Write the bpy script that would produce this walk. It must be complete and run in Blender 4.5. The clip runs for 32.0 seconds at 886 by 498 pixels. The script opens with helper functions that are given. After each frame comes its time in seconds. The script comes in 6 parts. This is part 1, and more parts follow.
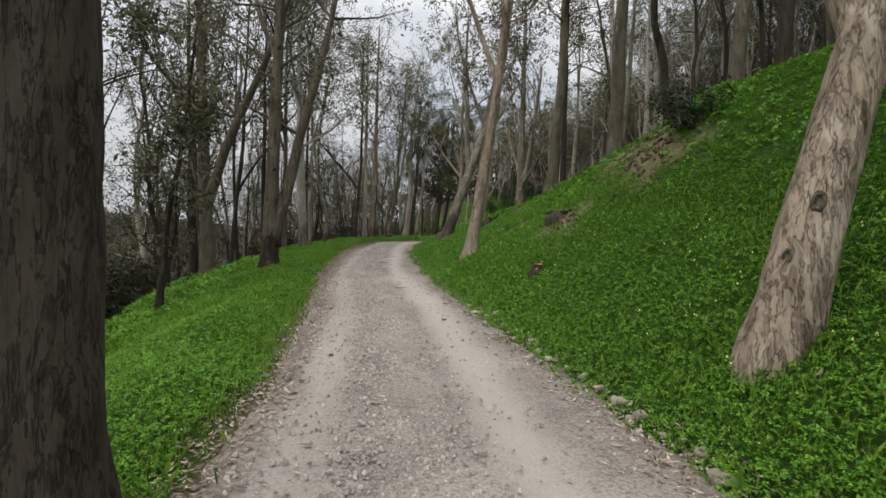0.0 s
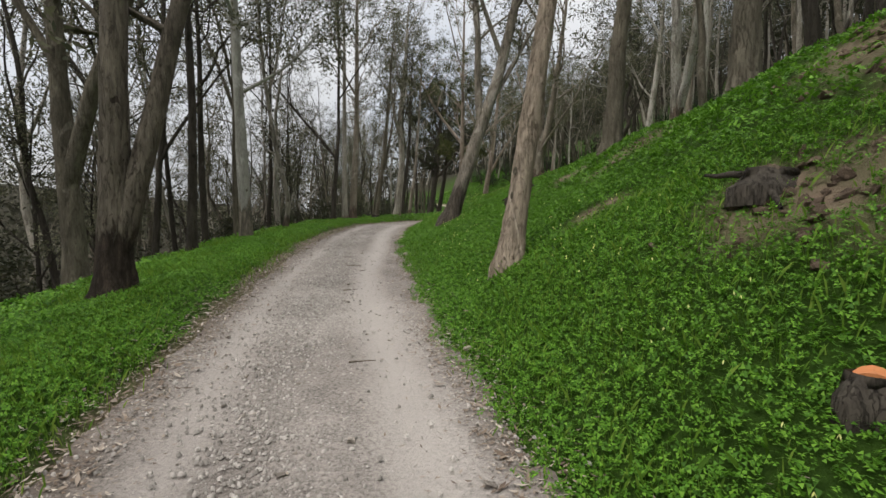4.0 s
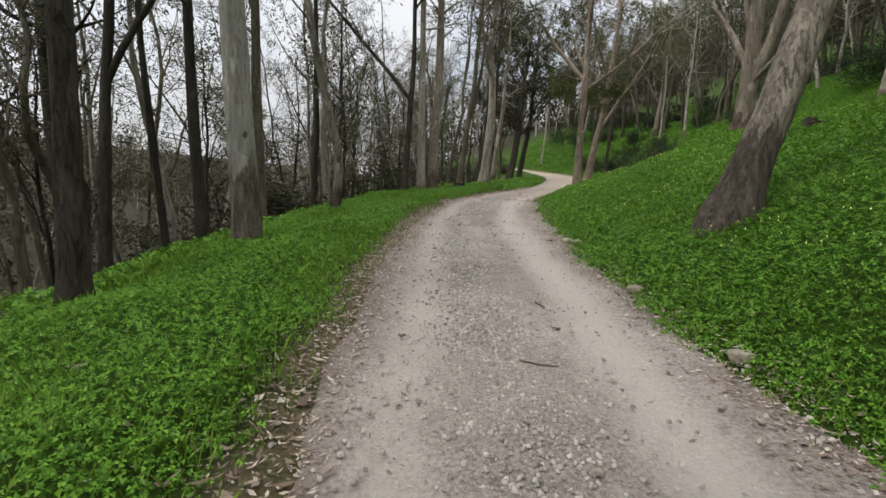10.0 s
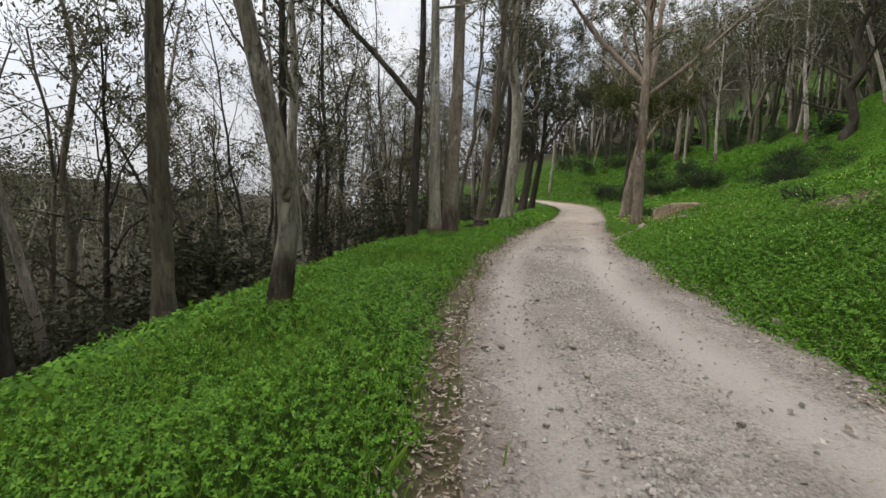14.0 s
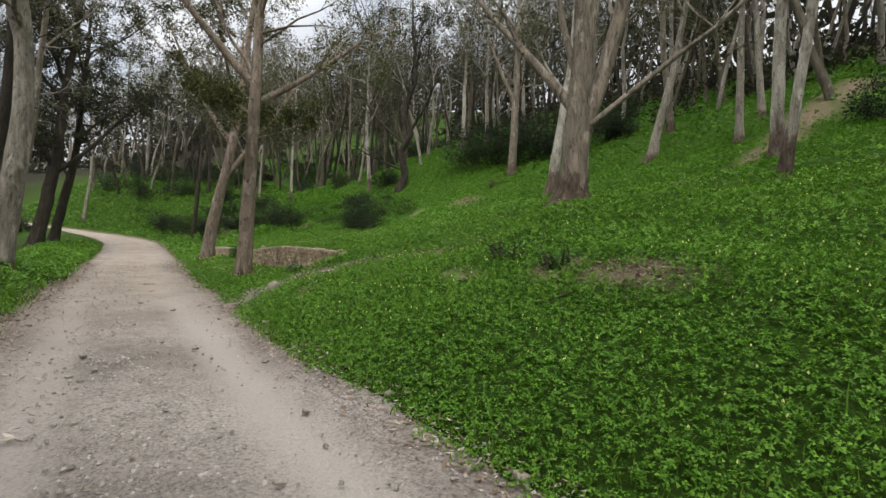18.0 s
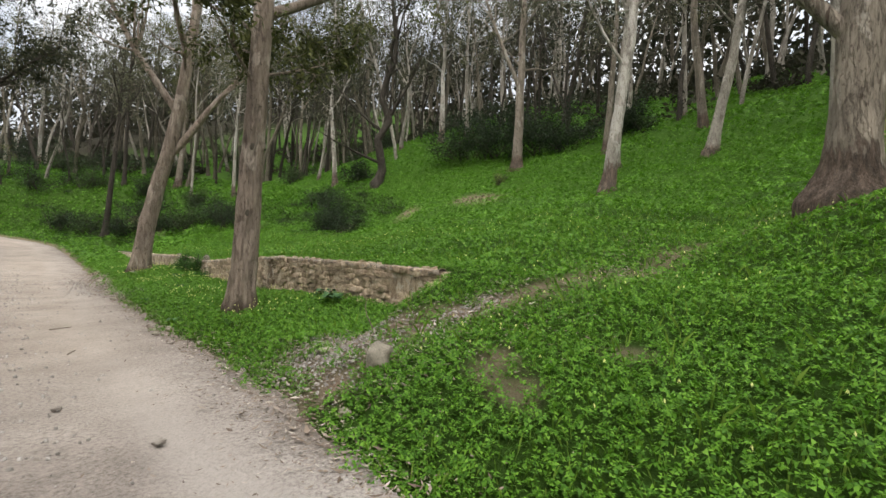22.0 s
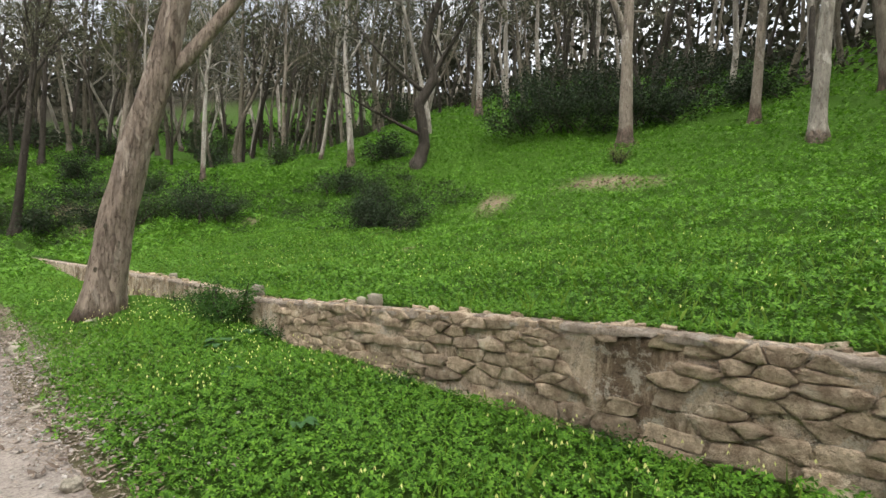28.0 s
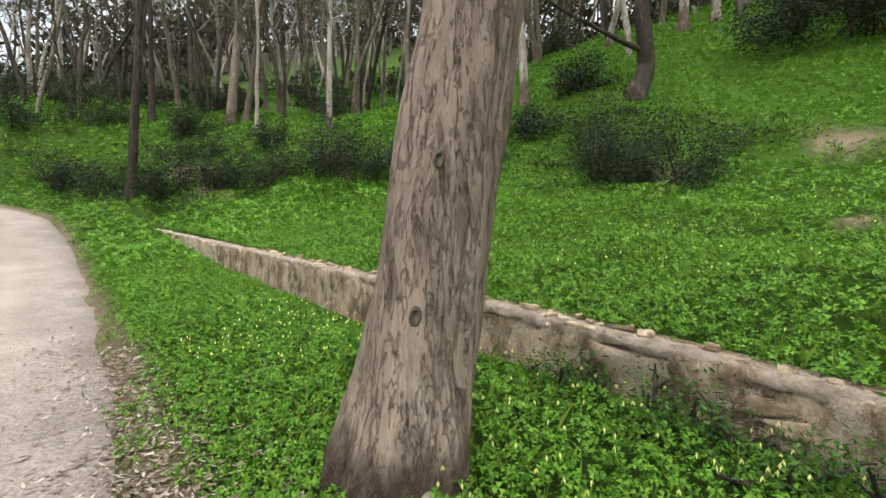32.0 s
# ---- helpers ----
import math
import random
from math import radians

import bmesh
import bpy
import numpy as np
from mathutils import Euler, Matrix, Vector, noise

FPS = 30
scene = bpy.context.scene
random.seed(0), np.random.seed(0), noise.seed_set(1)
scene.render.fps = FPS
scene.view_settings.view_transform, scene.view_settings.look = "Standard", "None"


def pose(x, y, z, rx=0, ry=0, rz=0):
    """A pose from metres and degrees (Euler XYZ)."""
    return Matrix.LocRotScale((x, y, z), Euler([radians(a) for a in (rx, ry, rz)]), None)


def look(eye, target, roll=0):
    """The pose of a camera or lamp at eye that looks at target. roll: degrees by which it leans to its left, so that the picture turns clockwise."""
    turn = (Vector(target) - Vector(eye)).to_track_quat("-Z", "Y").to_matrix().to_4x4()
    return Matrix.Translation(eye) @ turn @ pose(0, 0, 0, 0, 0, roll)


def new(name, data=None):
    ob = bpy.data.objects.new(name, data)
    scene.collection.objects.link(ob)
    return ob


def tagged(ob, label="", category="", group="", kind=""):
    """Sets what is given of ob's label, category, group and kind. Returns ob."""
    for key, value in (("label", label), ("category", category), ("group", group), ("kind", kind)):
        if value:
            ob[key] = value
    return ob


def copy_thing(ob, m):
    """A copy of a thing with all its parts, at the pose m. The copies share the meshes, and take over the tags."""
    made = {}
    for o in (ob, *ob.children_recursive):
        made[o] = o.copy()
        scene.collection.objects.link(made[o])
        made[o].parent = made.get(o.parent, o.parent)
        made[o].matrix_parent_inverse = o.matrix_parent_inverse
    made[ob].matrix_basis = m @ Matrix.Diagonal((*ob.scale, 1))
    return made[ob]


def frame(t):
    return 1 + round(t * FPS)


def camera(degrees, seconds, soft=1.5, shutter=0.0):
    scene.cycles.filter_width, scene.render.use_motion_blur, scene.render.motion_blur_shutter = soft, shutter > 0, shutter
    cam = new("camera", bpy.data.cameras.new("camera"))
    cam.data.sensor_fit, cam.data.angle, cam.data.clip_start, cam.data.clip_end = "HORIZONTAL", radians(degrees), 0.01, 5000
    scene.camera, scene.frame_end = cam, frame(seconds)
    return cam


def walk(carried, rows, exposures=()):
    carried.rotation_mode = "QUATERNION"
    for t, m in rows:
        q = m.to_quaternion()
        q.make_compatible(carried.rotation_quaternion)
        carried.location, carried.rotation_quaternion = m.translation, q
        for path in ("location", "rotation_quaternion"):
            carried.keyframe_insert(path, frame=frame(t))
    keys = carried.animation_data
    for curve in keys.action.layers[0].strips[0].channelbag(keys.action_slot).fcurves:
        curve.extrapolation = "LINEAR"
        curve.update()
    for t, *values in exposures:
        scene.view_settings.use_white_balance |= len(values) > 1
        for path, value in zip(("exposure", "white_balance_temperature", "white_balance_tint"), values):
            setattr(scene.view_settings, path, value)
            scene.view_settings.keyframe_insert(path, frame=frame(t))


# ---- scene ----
cam = camera(87.0, 32.0)
PATH = [
    (0, (0.056, 0.042, 1.406), (0.053, 2.042, 1.402), 0.6),
    (0.5, (-0.049, 0.777, 1.445), (-0.044, 2.777, 1.433), 0.4),
    (1, (-0.078, 1.473, 1.462), (-0.056, 3.473, 1.435), 0.3),
    (1.5, (-0.164, 2.262, 1.512), (-0.117, 4.261, 1.463), 0.2),
    (2, (-0.162, 3.003, 1.476), (-0.11, 5.001, 1.423), 0.2),
    (2.5, (-0.224, 3.804, 1.581), (-0.156, 5.801, 1.509), -0.2),
    (3, (-0.19, 4.535, 1.606), (-0.138, 6.533, 1.531), -0.1),
    (3.5, (-0.174, 5.285, 1.702), (-0.134, 7.282, 1.606), -0.2),
    (5.5, (-0.174, 8.145, 1.854), (-0.275, 10.139, 1.725), 0.0),
    (6, (-0.351, 8.869, 1.87), (-0.487, 10.859, 1.717), 0.1),
    (6.5, (-0.509, 9.551, 1.869), (-0.673, 11.537, 1.7), 0.1),
    (7, (-0.81, 10.268, 1.896), (-0.957, 12.253, 1.701), 0.0),
    (7.5, (-1.052, 10.947, 1.913), (-1.197, 12.932, 1.722), 0.1),
    (8, (-1.354, 11.634, 2.001), (-1.501, 13.618, 1.796), 0.2),
    (8.5, (-1.676, 12.294, 2.038), (-1.862, 14.273, 1.817), 0.3),
    (9, (-2.003, 12.981, 2.084), (-2.202, 14.955, 1.834), 0.2),
    (9.5, (-2.339, 13.635, 2.118), (-2.558, 15.606, 1.858), 0.3),
    (10, (-2.717, 14.265, 2.162), (-2.918, 16.237, 1.897), 0.7),
    (10.5, (-3.073, 14.906, 2.221), (-3.243, 16.884, 1.974), 0.9),
    (11, (-3.237, 15.564, 2.261), (-3.37, 17.548, 2.044), 0.8),
    (11.5, (-3.534, 16.219, 2.372), (-3.625, 18.208, 2.188), 0.9),
    (12, (-3.743, 16.873, 2.376), (-3.812, 18.865, 2.218), 0.9),
    (12.5, (-3.915, 17.583, 2.439), (-3.984, 19.577, 2.3), 0.9),
    (13, (-4.038, 18.413, 2.455), (-4.159, 20.405, 2.318), -0.2),
    (13.5, (-4.089, 19.179, 2.473), (-4.249, 21.168, 2.338), -0.4),
    (15.5, (-4.185, 21.644, 2.668), (-4.377, 23.623, 2.452), 0.2),
    (16, (-4.213, 22.354, 2.693), (-4.331, 24.336, 2.451), 0.3),
    (16.5, (-4.201, 23.096, 2.692), (-4.192, 25.081, 2.442), 0.1),
    (17, (-4.142, 23.769, 2.73), (-3.872, 25.743, 2.548), 0.2),
    (17.5, (-3.963, 24.444, 2.77), (-3.116, 26.255, 2.691), 0.6),
    (18, (-3.69, 25.033, 2.876), (-2.261, 26.432, 2.89), 1.1),
    (18.5, (-3.537, 25.62, 2.926), (-1.777, 26.566, 3.013), 1.4),
    (19, (-3.427, 26.308, 2.956), (-1.575, 27.052, 3.07), 1.5),
    (19.5, (-3.313, 26.976, 2.971), (-1.42, 27.609, 3.093), 1.5),
    (20, (-3.124, 27.648, 2.992), (-1.216, 28.239, 3.1), 1.5),
    (20.5, (-2.985, 28.333, 3.003), (-1.11, 29.017, 3.123), 1.5),
    (21, (-2.866, 29.083, 3.024), (-1.056, 29.927, 3.137), 1.5),
    (21.5, (-2.82, 29.813, 3.036), (-1.099, 30.829, 3.122), 1.4),
    (22, (-2.632, 30.492, 3.017), (-1.007, 31.658, 3.053), 1.2),
    (22.5, (-2.491, 31.16, 3.045), (-0.95, 32.435, 3.043), 1.0),
    (23, (-2.278, 31.788, 3.06), (-0.82, 33.157, 3.046), 0.9),
    (23.5, (-2.094, 32.486, 3.108), (-0.676, 33.896, 3.096), 0.8),
    (24, (-1.873, 33.139, 3.14), (-0.472, 34.567, 3.115), 0.7),
    (24.5, (-1.638, 33.824, 3.172), (-0.214, 35.227, 3.112), 0.6),
    (25, (-1.394, 34.475, 3.172), (0.035, 35.873, 3.092), 0.5),
    (25.5, (-1.185, 35.142, 3.219), (0.259, 36.523, 3.125), 0.5),
    (26, (-1.074, 35.758, 3.259), (0.404, 37.102, 3.173), 0.5),
    (26.5, (-0.859, 36.551, 3.305), (0.696, 37.808, 3.254), 0.6),
    (28.5, (0.225, 39.324, 3.453), (1.995, 40.256, 3.461), 0.9),
    (29, (0.495, 40.158, 3.443), (2.253, 41.11, 3.419), 0.9),
    (29.5, (0.741, 40.963, 3.449), (2.493, 41.925, 3.38), 1.0),
    (30, (0.964, 41.776, 3.462), (2.695, 42.772, 3.354), 1.0),
    (30.5, (1.213, 42.558, 3.463), (2.913, 43.603, 3.32), 0.9),
    (31, (1.47, 43.4, 3.48), (3.121, 44.515, 3.302), 1.0),
    (31.5, (1.739, 44.161, 3.468), (3.351, 45.333, 3.296), 0.7),
    (32, (2.008, 44.983, 3.522), (3.59, 46.197, 3.369), 0.6),
]
walk(cam, [(t, look(eye, target, roll)) for t, eye, target, roll in PATH],
     exposures=[(0, .1), (1, .38), (2, .3), (3, .24), (6, .02), (9, .37), (16, .36), (18, .4), (20, .84), (22, .72), (24, .66), (26.5, .88), (28.5, 1.05), (32, 1.06)])

# ---- light ----
world = bpy.data.worlds.new("sky")
scene.world = world
world.use_nodes = True
wn, wl = world.node_tree.nodes, world.node_tree.links
wn.clear()
sky = wn.new("ShaderNodeTexSky")
sky.sky_type, sky.sun_disc = "NISHITA", False
sky.sun_elevation, sky.sun_rotation = radians(48), radians(-70)
sky.air_density, sky.dust_density, sky.ozone_density = 1.0, 3.0, 1.0
where = wn.new("ShaderNodeTexCoord")
cloud = wn.new("ShaderNodeTexNoise")
cloud.inputs["Scale"].default_value, cloud.inputs["Detail"].default_value, cloud.inputs["Roughness"].default_value = 2.6, 6, .6
veil = wn.new("ShaderNodeValToRGB")
veil.color_ramp.elements[0].position, veil.color_ramp.elements[0].color = .30, (.35, .35, .35, 1)
veil.color_ramp.elements[1].position, veil.color_ramp.elements[1].color = .56, (1, 1, 1, 1)
cover = wn.new("ShaderNodeMix")
cover.data_type = "RGBA"
high, lift_up = wn.new("ShaderNodeSeparateXYZ"), wn.new("ShaderNodeValToRGB")
wl.new(where.outputs["Generated"], high.inputs[0])
wl.new(high.outputs[2], lift_up.inputs[0])
lift_up.color_ramp.elements[0].color = (4.2, 4.32, 4.55, 1)
lift_up.color_ramp.elements[1].color = (25.2, 24.9, 24.4, 1)
half = lift_up.color_ramp.elements.new(.42)
half.color = (6.4, 6.5, 6.7, 1)
wl.new(lift_up.outputs[0], cover.inputs[7])
shine, sky_out = wn.new("ShaderNodeBackground"), wn.new("ShaderNodeOutputWorld")
shine.inputs[1].default_value = .12
wl.new(where.outputs["Generated"], cloud.inputs["Vector"])
wl.new(cloud.outputs[0], veil.inputs[0])
wl.new(veil.outputs[0], cover.inputs[0])
wl.new(sky.outputs[0], cover.inputs[6])
wl.new(cover.outputs[2], shine.inputs[0])
wl.new(shine.outputs[0], sky_out.inputs[0])
sun = new("sun", bpy.data.lights.new("sun", "SUN"))
sun.data.energy, sun.data.angle, sun.data.color = 1.6, radians(40), (1, .95, .88)
sun.matrix_world = look((0, 0, 0), (.5, .45, -1.0))

# ---- materials ----


class Shader:
    """A principled material with short ways to add nodes."""

    def __init__(self, name, rough=.8, metal=0.0, gloss=.3):
        self.m = bpy.data.materials.new(name)
        self.m.use_nodes = True
        self.n, self.l = self.m.node_tree.nodes, self.m.node_tree.links
        self.b = self.n["Principled BSDF"]
        self.b.inputs["Roughness"].default_value = rough
        self.b.inputs["Metallic"].default_value = metal
        self.b.inputs["Specular IOR Level"].default_value = gloss

    def coords(self, out="Object", scale=(1, 1, 1)):
        c, m = self.n.new("ShaderNodeTexCoord"), self.n.new("ShaderNodeMapping")
        m.inputs["Scale"].default_value = scale
        self.l.new(c.outputs[out], m.inputs[0])
        return m.outputs[0]

    def noise(self, scale, detail=4, rough=.6, at=None, twist=0.0):
        n = self.n.new("ShaderNodeTexNoise")
        for k, v in (("Scale", scale), ("Detail", detail), ("Roughness", rough), ("Distortion", twist)):
            n.inputs[k].default_value = v
        if at:
            self.l.new(at, n.inputs["Vector"])
        return n.outputs[0]

    def cells(self, scale, at=None, out="Distance", feature="F1"):
        n = self.n.new("ShaderNodeTexVoronoi")
        n.feature = feature
        n.inputs["Scale"].default_value = scale
        if at:
            self.l.new(at, n.inputs["Vector"])
        return n.outputs[out]

    def ramp(self, fac, *stops):
        r = self.n.new("ShaderNodeValToRGB")
        while len(r.color_ramp.elements) < len(stops):
            r.color_ramp.elements.new(.5)
        for e, (p, c) in zip(r.color_ramp.elements, stops):
            e.position, e.color = p, (*c, 1) if isinstance(c, tuple) else (c, c, c, 1)
        self.l.new(fac, r.inputs[0])
        return r.outputs[0]

    def mix(self, fac, a, b, kind="MIX"):
        m = self.n.new("ShaderNodeMix")
        m.data_type, m.blend_type = "RGBA", kind
        for slot, v in ((0, fac), (6, a), (7, b)):
            if isinstance(v, (int, float)):
                m.inputs[slot].default_value = (v, v, v, 1) if slot else v
            elif isinstance(v, tuple):
                m.inputs[slot].default_value = (*v, 1)
            else:
                self.l.new(v, m.inputs[slot])
        return m.outputs[2]

    def attr(self, name):
        a = self.n.new("ShaderNodeAttribute")
        a.attribute_name = name
        return a.outputs["Fac"]

    def each(self):
        return self.n.new("ShaderNodeObjectInfo").outputs["Random"]

    def island(self):
        return self.n.new("ShaderNodeNewGeometry").outputs["Random Per Island"]

    def height(self):
        s, c = self.n.new("ShaderNodeSeparateXYZ"), self.n.new("ShaderNodeTexCoord")
        self.l.new(c.outputs["Object"], s.inputs[0])
        return s.outputs[2]

    def color(self, v):
        if isinstance(v, tuple):
            self.b.inputs["Base Color"].default_value = (*v, 1)
        else:
            self.l.new(v, self.b.inputs["Base Color"])
        return self

    def bump(self, h, strength=.5, distance=.02):
        n = self.n.new("ShaderNodeBump")
        n.inputs["Strength"].default_value, n.inputs["Distance"].default_value = strength, distance
        self.l.new(h, n.inputs["Height"])
        self.l.new(n.outputs[0], self.b.inputs["Normal"])
        return self

    def thin(self, amount=.35):
        """Light passes through, as through a leaf."""
        t, mx = self.n.new("ShaderNodeBsdfTranslucent"), self.n.new("ShaderNodeMixShader")
        mx.inputs[0].default_value = amount
        src = self.b.inputs["Base Color"]
        if src.is_linked:
            self.l.new(src.links[0].from_socket, t.inputs[0])
        else:
            t.inputs[0].default_value = src.default_value
        self.l.new(self.b.outputs[0], mx.inputs[1])
        self.l.new(t.outputs[0], mx.inputs[2])
        self.l.new(mx.outputs[0], self.n["Material Output"].inputs[0])
        return self


def bark(name, smooth, patch, dark, pale=.5, sock=.0, scale=1.0, wear=1.0):
    """Peeling gum bark: long plates of differing age with dark torn edges, pale shed skin, lens-shaped scars, and rough bark at the foot up to a height (sock)."""
    s = Shader(name, .88, gloss=.15)
    tall = s.coords("Object", (1, 1, .2))
    bent = s.n.new("ShaderNodeVectorMath")
    bent.operation = "ADD"
    wave = s.n.new("ShaderNodeTexNoise")
    wave.inputs["Scale"].default_value, wave.inputs["Detail"].default_value = 4.5, 3
    s.l.new(tall, wave.inputs["Vector"])
    small = s.n.new("ShaderNodeVectorMath")
    small.operation = "SCALE"
    small.inputs["Scale"].default_value = .22
    s.l.new(wave.outputs["Color"], small.inputs[0])
    s.l.new(tall, bent.inputs[0])
    s.l.new(small.outputs[0], bent.inputs[1])
    at = bent.outputs[0]
    broad = s.ramp(s.noise(1.7, 4, .6, tall, .5), (.3, tuple(c * .7 for c in smooth)), (.5, smooth), (.7, tuple(c * 1.2 for c in smooth)))
    age = s.ramp(s.noise(7.5 * scale, 4, .6, at), (.4, (.8, .79, .78)), (.47, (1, 1, 1)), (.56, (1.02, 1.02, 1.02)), (.6, (1.22, 1.22, 1.22)))
    skin = s.mix(.85 * wear, broad, age, "MULTIPLY")
    shed = s.ramp(s.noise(2.3 * scale, 4, .55, s.coords("Object", (1, 1, .4)), 1.0), (pale + .05, 0.0), (pale + .09, 1.0))
    skin = s.mix(shed, skin, patch)
    rim = s.noise(12 * scale, 3, .55, s.coords("Object", (1, 1, .24)), .7)
    flakes = s.ramp(rim, (.61, 0.0), (.65, .62 * wear), (.72, .4 * wear))
    skin = s.mix(flakes, skin, tuple(c * 1.15 for c in dark))
    fine = s.noise(34 * scale, 6, .78, s.coords("Object", (1, 1, .16)))
    skin = s.mix(.75, skin, s.ramp(fine, (.3, (.42, .4, .38)), (.5, (1, 1, 1)), (.72, (1.3, 1.29, 1.27))), "MULTIPLY")
    plates = s.coords("Object", (1, 1, .17))
    warp = s.n.new("ShaderNodeVectorMath")
    warp.operation = "MULTIPLY_ADD"
    warp.inputs[1].default_value = (.16, .16, .16)
    rag = s.n.new("ShaderNodeTexNoise")
    rag.inputs["Scale"].default_value, rag.inputs["Detail"].default_value, rag.inputs["Roughness"].default_value = 16, 5, .7
    s.l.new(s.coords("Object", (1, 1, .45)), rag.inputs["Vector"])
    s.l.new(rag.outputs["Color"], warp.inputs[0])
    s.l.new(plates, warp.inputs[2])
    seam = s.cells(13 * scale, warp.outputs[0], "Distance", "DISTANCE_TO_EDGE")
    broken = s.ramp(s.noise(3.1 * scale, 4, .6, s.coords("Object", (1, 1, .5)), .4), (.48, 0.0), (.66, 1.0))
    crack = s.mix(1.0, s.ramp(seam, (.0, .75 * wear), (.03, .5 * wear), (.06, 0.0)), broken, "MULTIPLY")
    skin = s.mix(.4 * wear, skin, s.ramp(s.cells(13 * scale, warp.outputs[0], "Color"), (.0, (.78, .77, .76)), (.5, (1, .985, .97)), (1.0, (1.16, 1.15, 1.13))), "MULTIPLY")
    skin = s.mix(crack, skin, tuple(c * .8 for c in dark))
    chips = s.ramp(s.noise(21 * scale, 3, .6, s.coords("Object", (1, 1, .4)), .5), (.63, 0.0), (.67, .75 * wear))
    skin = s.mix(chips, skin, tuple(c * 1.3 for c in dark))
    scar = s.ramp(s.noise(5.2 * scale, 2, .5, s.coords("Object", (1.3, 1.3, .42)), .6), (.70, 0.0), (.73, .9 * wear))
    skin = s.mix(scar, skin, dark)
    fissure = s.ramp(s.noise(9.5 * scale, 7, .74, s.coords("Object", (1, 1, .16)), .1), (.486, 0.0), (.5, .45 * wear), (.514, 0.0))
    skin = s.mix(s.mix(1.0, fissure, s.ramp(broken, (.0, .15), (.7, 1.0)), "MULTIPLY"), skin, tuple(c * .9 for c in dark))
    if sock:
        lift = s.n.new("ShaderNodeMath")
        lift.operation = "MULTIPLY_ADD"
        s.l.new(s.noise(3.6, 6, .72, s.coords("Object", (1.6, 1.6, .3))), lift.inputs[0])
        lift.inputs[1].default_value = sock * 2.6
        lift.inputs[2].default_value = .5 - .4 * sock
        low = s.n.new("ShaderNodeMath")
        low.operation = "SUBTRACT"
        s.l.new(lift.outputs[0], low.inputs[0])
        s.l.new(s.height(), low.inputs[1])
        rough = s.ramp(s.noise(11, 6, .78, tall), (.36, tuple(c * .45 for c in dark)), (.5, tuple(c * 1.4 for c in dark)), (.64, tuple(c * 3.0 for c in dark)))
        foot = s.ramp(low.outputs[0], (.4, 0.0), (.58, .9))
        skin = s.mix(foot, skin, rough)
    s.color(skin)
    edge = s.ramp(rim, (.59, 1.0), (.65, 0.0))
    relief = s.mix(.4, s.mix(.55, s.noise(8 * scale, 5, .65, tall), fine), edge)
    relief = s.mix(.5, relief, s.mix(crack, s.ramp(s.cells(13 * scale, warp.outputs[0], "Color"), (0, .55), (1, 1.0)), 0.0))
    relief = s.mix(.2, relief, s.ramp(scar, (0, 1.0), (1, 0.0)))
    relief = s.mix(fissure, relief, 0.0)
    if sock:
        relief = s.mix(foot, relief, s.ramp(s.noise(15, 6, .75, s.coords("Object", (1, 1, .5))), (.36, 0.0), (.62, 1.0)))
    return s.bump(relief, 1.0, .045).m


M = {}
M["bark_tan"] = bark("bark_tan", (.275, .226, .174), (.375, .32, .26), (.075, .052, .038), .5)
M["bark_scar"] = bark("bark_scar", (.275, .222, .178), (.37, .312, .258), (.07, .05, .038), .5, .2)
M["bark_mid"] = bark("bark_mid", (.13, .115, .087), (.195, .176, .14), (.055, .044, .033), .54)
M["bark_grey"] = bark("bark_grey", (.28, .275, .245), (.36, .355, .325), (.10, .085, .066), .5, 1.15, 1.0, .35)
M["bark_crook"] = bark("bark_crook", (.20, .185, .152), (.30, .28, .24), (.05, .038, .03), .52, .5)
M["bark_rust"] = bark("bark_rust", (.225, .198, .162), (.33, .302, .258), (.06, .049, .04), .5, 1.2)
# dark bark; this and bark_mid are deepened further to paint in woodland shade
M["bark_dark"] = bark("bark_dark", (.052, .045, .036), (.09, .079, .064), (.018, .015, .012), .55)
M["bark_pale"] = bark("bark_pale", (.285, .262, .222), (.40, .372, .325), (.085, .064, .05), .5, .25)
M["bark_white"] = bark("bark_white", (.325, .30, .258), (.43, .405, .36), (.075, .053, .041), .42, .95)
M["bark_double"] = bark("bark_double", (.13, .112, .088), (.21, .19, .155), (.03, .022, .017), .56, 1.0)
M["bark_sock"] = bark("bark_sock", (.225, .193, .155), (.32, .288, .242), (.065, .047, .036), .5, .7)


def leaf_material(name, a, b, c, thin=.3, rough=.5):
    s = Shader(name, rough, gloss=.12)
    s.color(s.ramp(s.island(), (0, a), (.55, b), (1, c)))
    return s.thin(thin).m


M["gum_leaf"] = leaf_material("gum_leaf", (.05, .055, .032), (.098, .1, .059), (.175, .167, .108), .38)
M["gum_leaf_dark"] = leaf_material("gum_leaf_dark", (.019, .023, .012), (.038, .042, .022), (.068, .067, .038))
M["gum_leaf_olive"] = leaf_material("gum_leaf_olive", (.035, .042, .016), (.075, .085, .028), (.14, .15, .05), .35)
M["gum_leaf_light"] = leaf_material("gum_leaf_light", (.07, .10, .03), (.13, .165, .05), (.21, .23, .085))
M["shrub_leaf"] = leaf_material("shrub_leaf", (.008, .015, .007), (.018, .032, .013), (.042, .066, .026), .12)
M["scrub_leaf"] = leaf_material("scrub_leaf", (.014, .026, .010), (.03, .05, .017), (.062, .088, .032), .2)
M["clover"] = leaf_material("clover", (.042, .11, .011), (.09, .215, .019), (.158, .318, .033), .3)
M["grass"] = leaf_material("grass", (.06, .13, .016), (.12, .22, .025), (.20, .30, .05), .35)
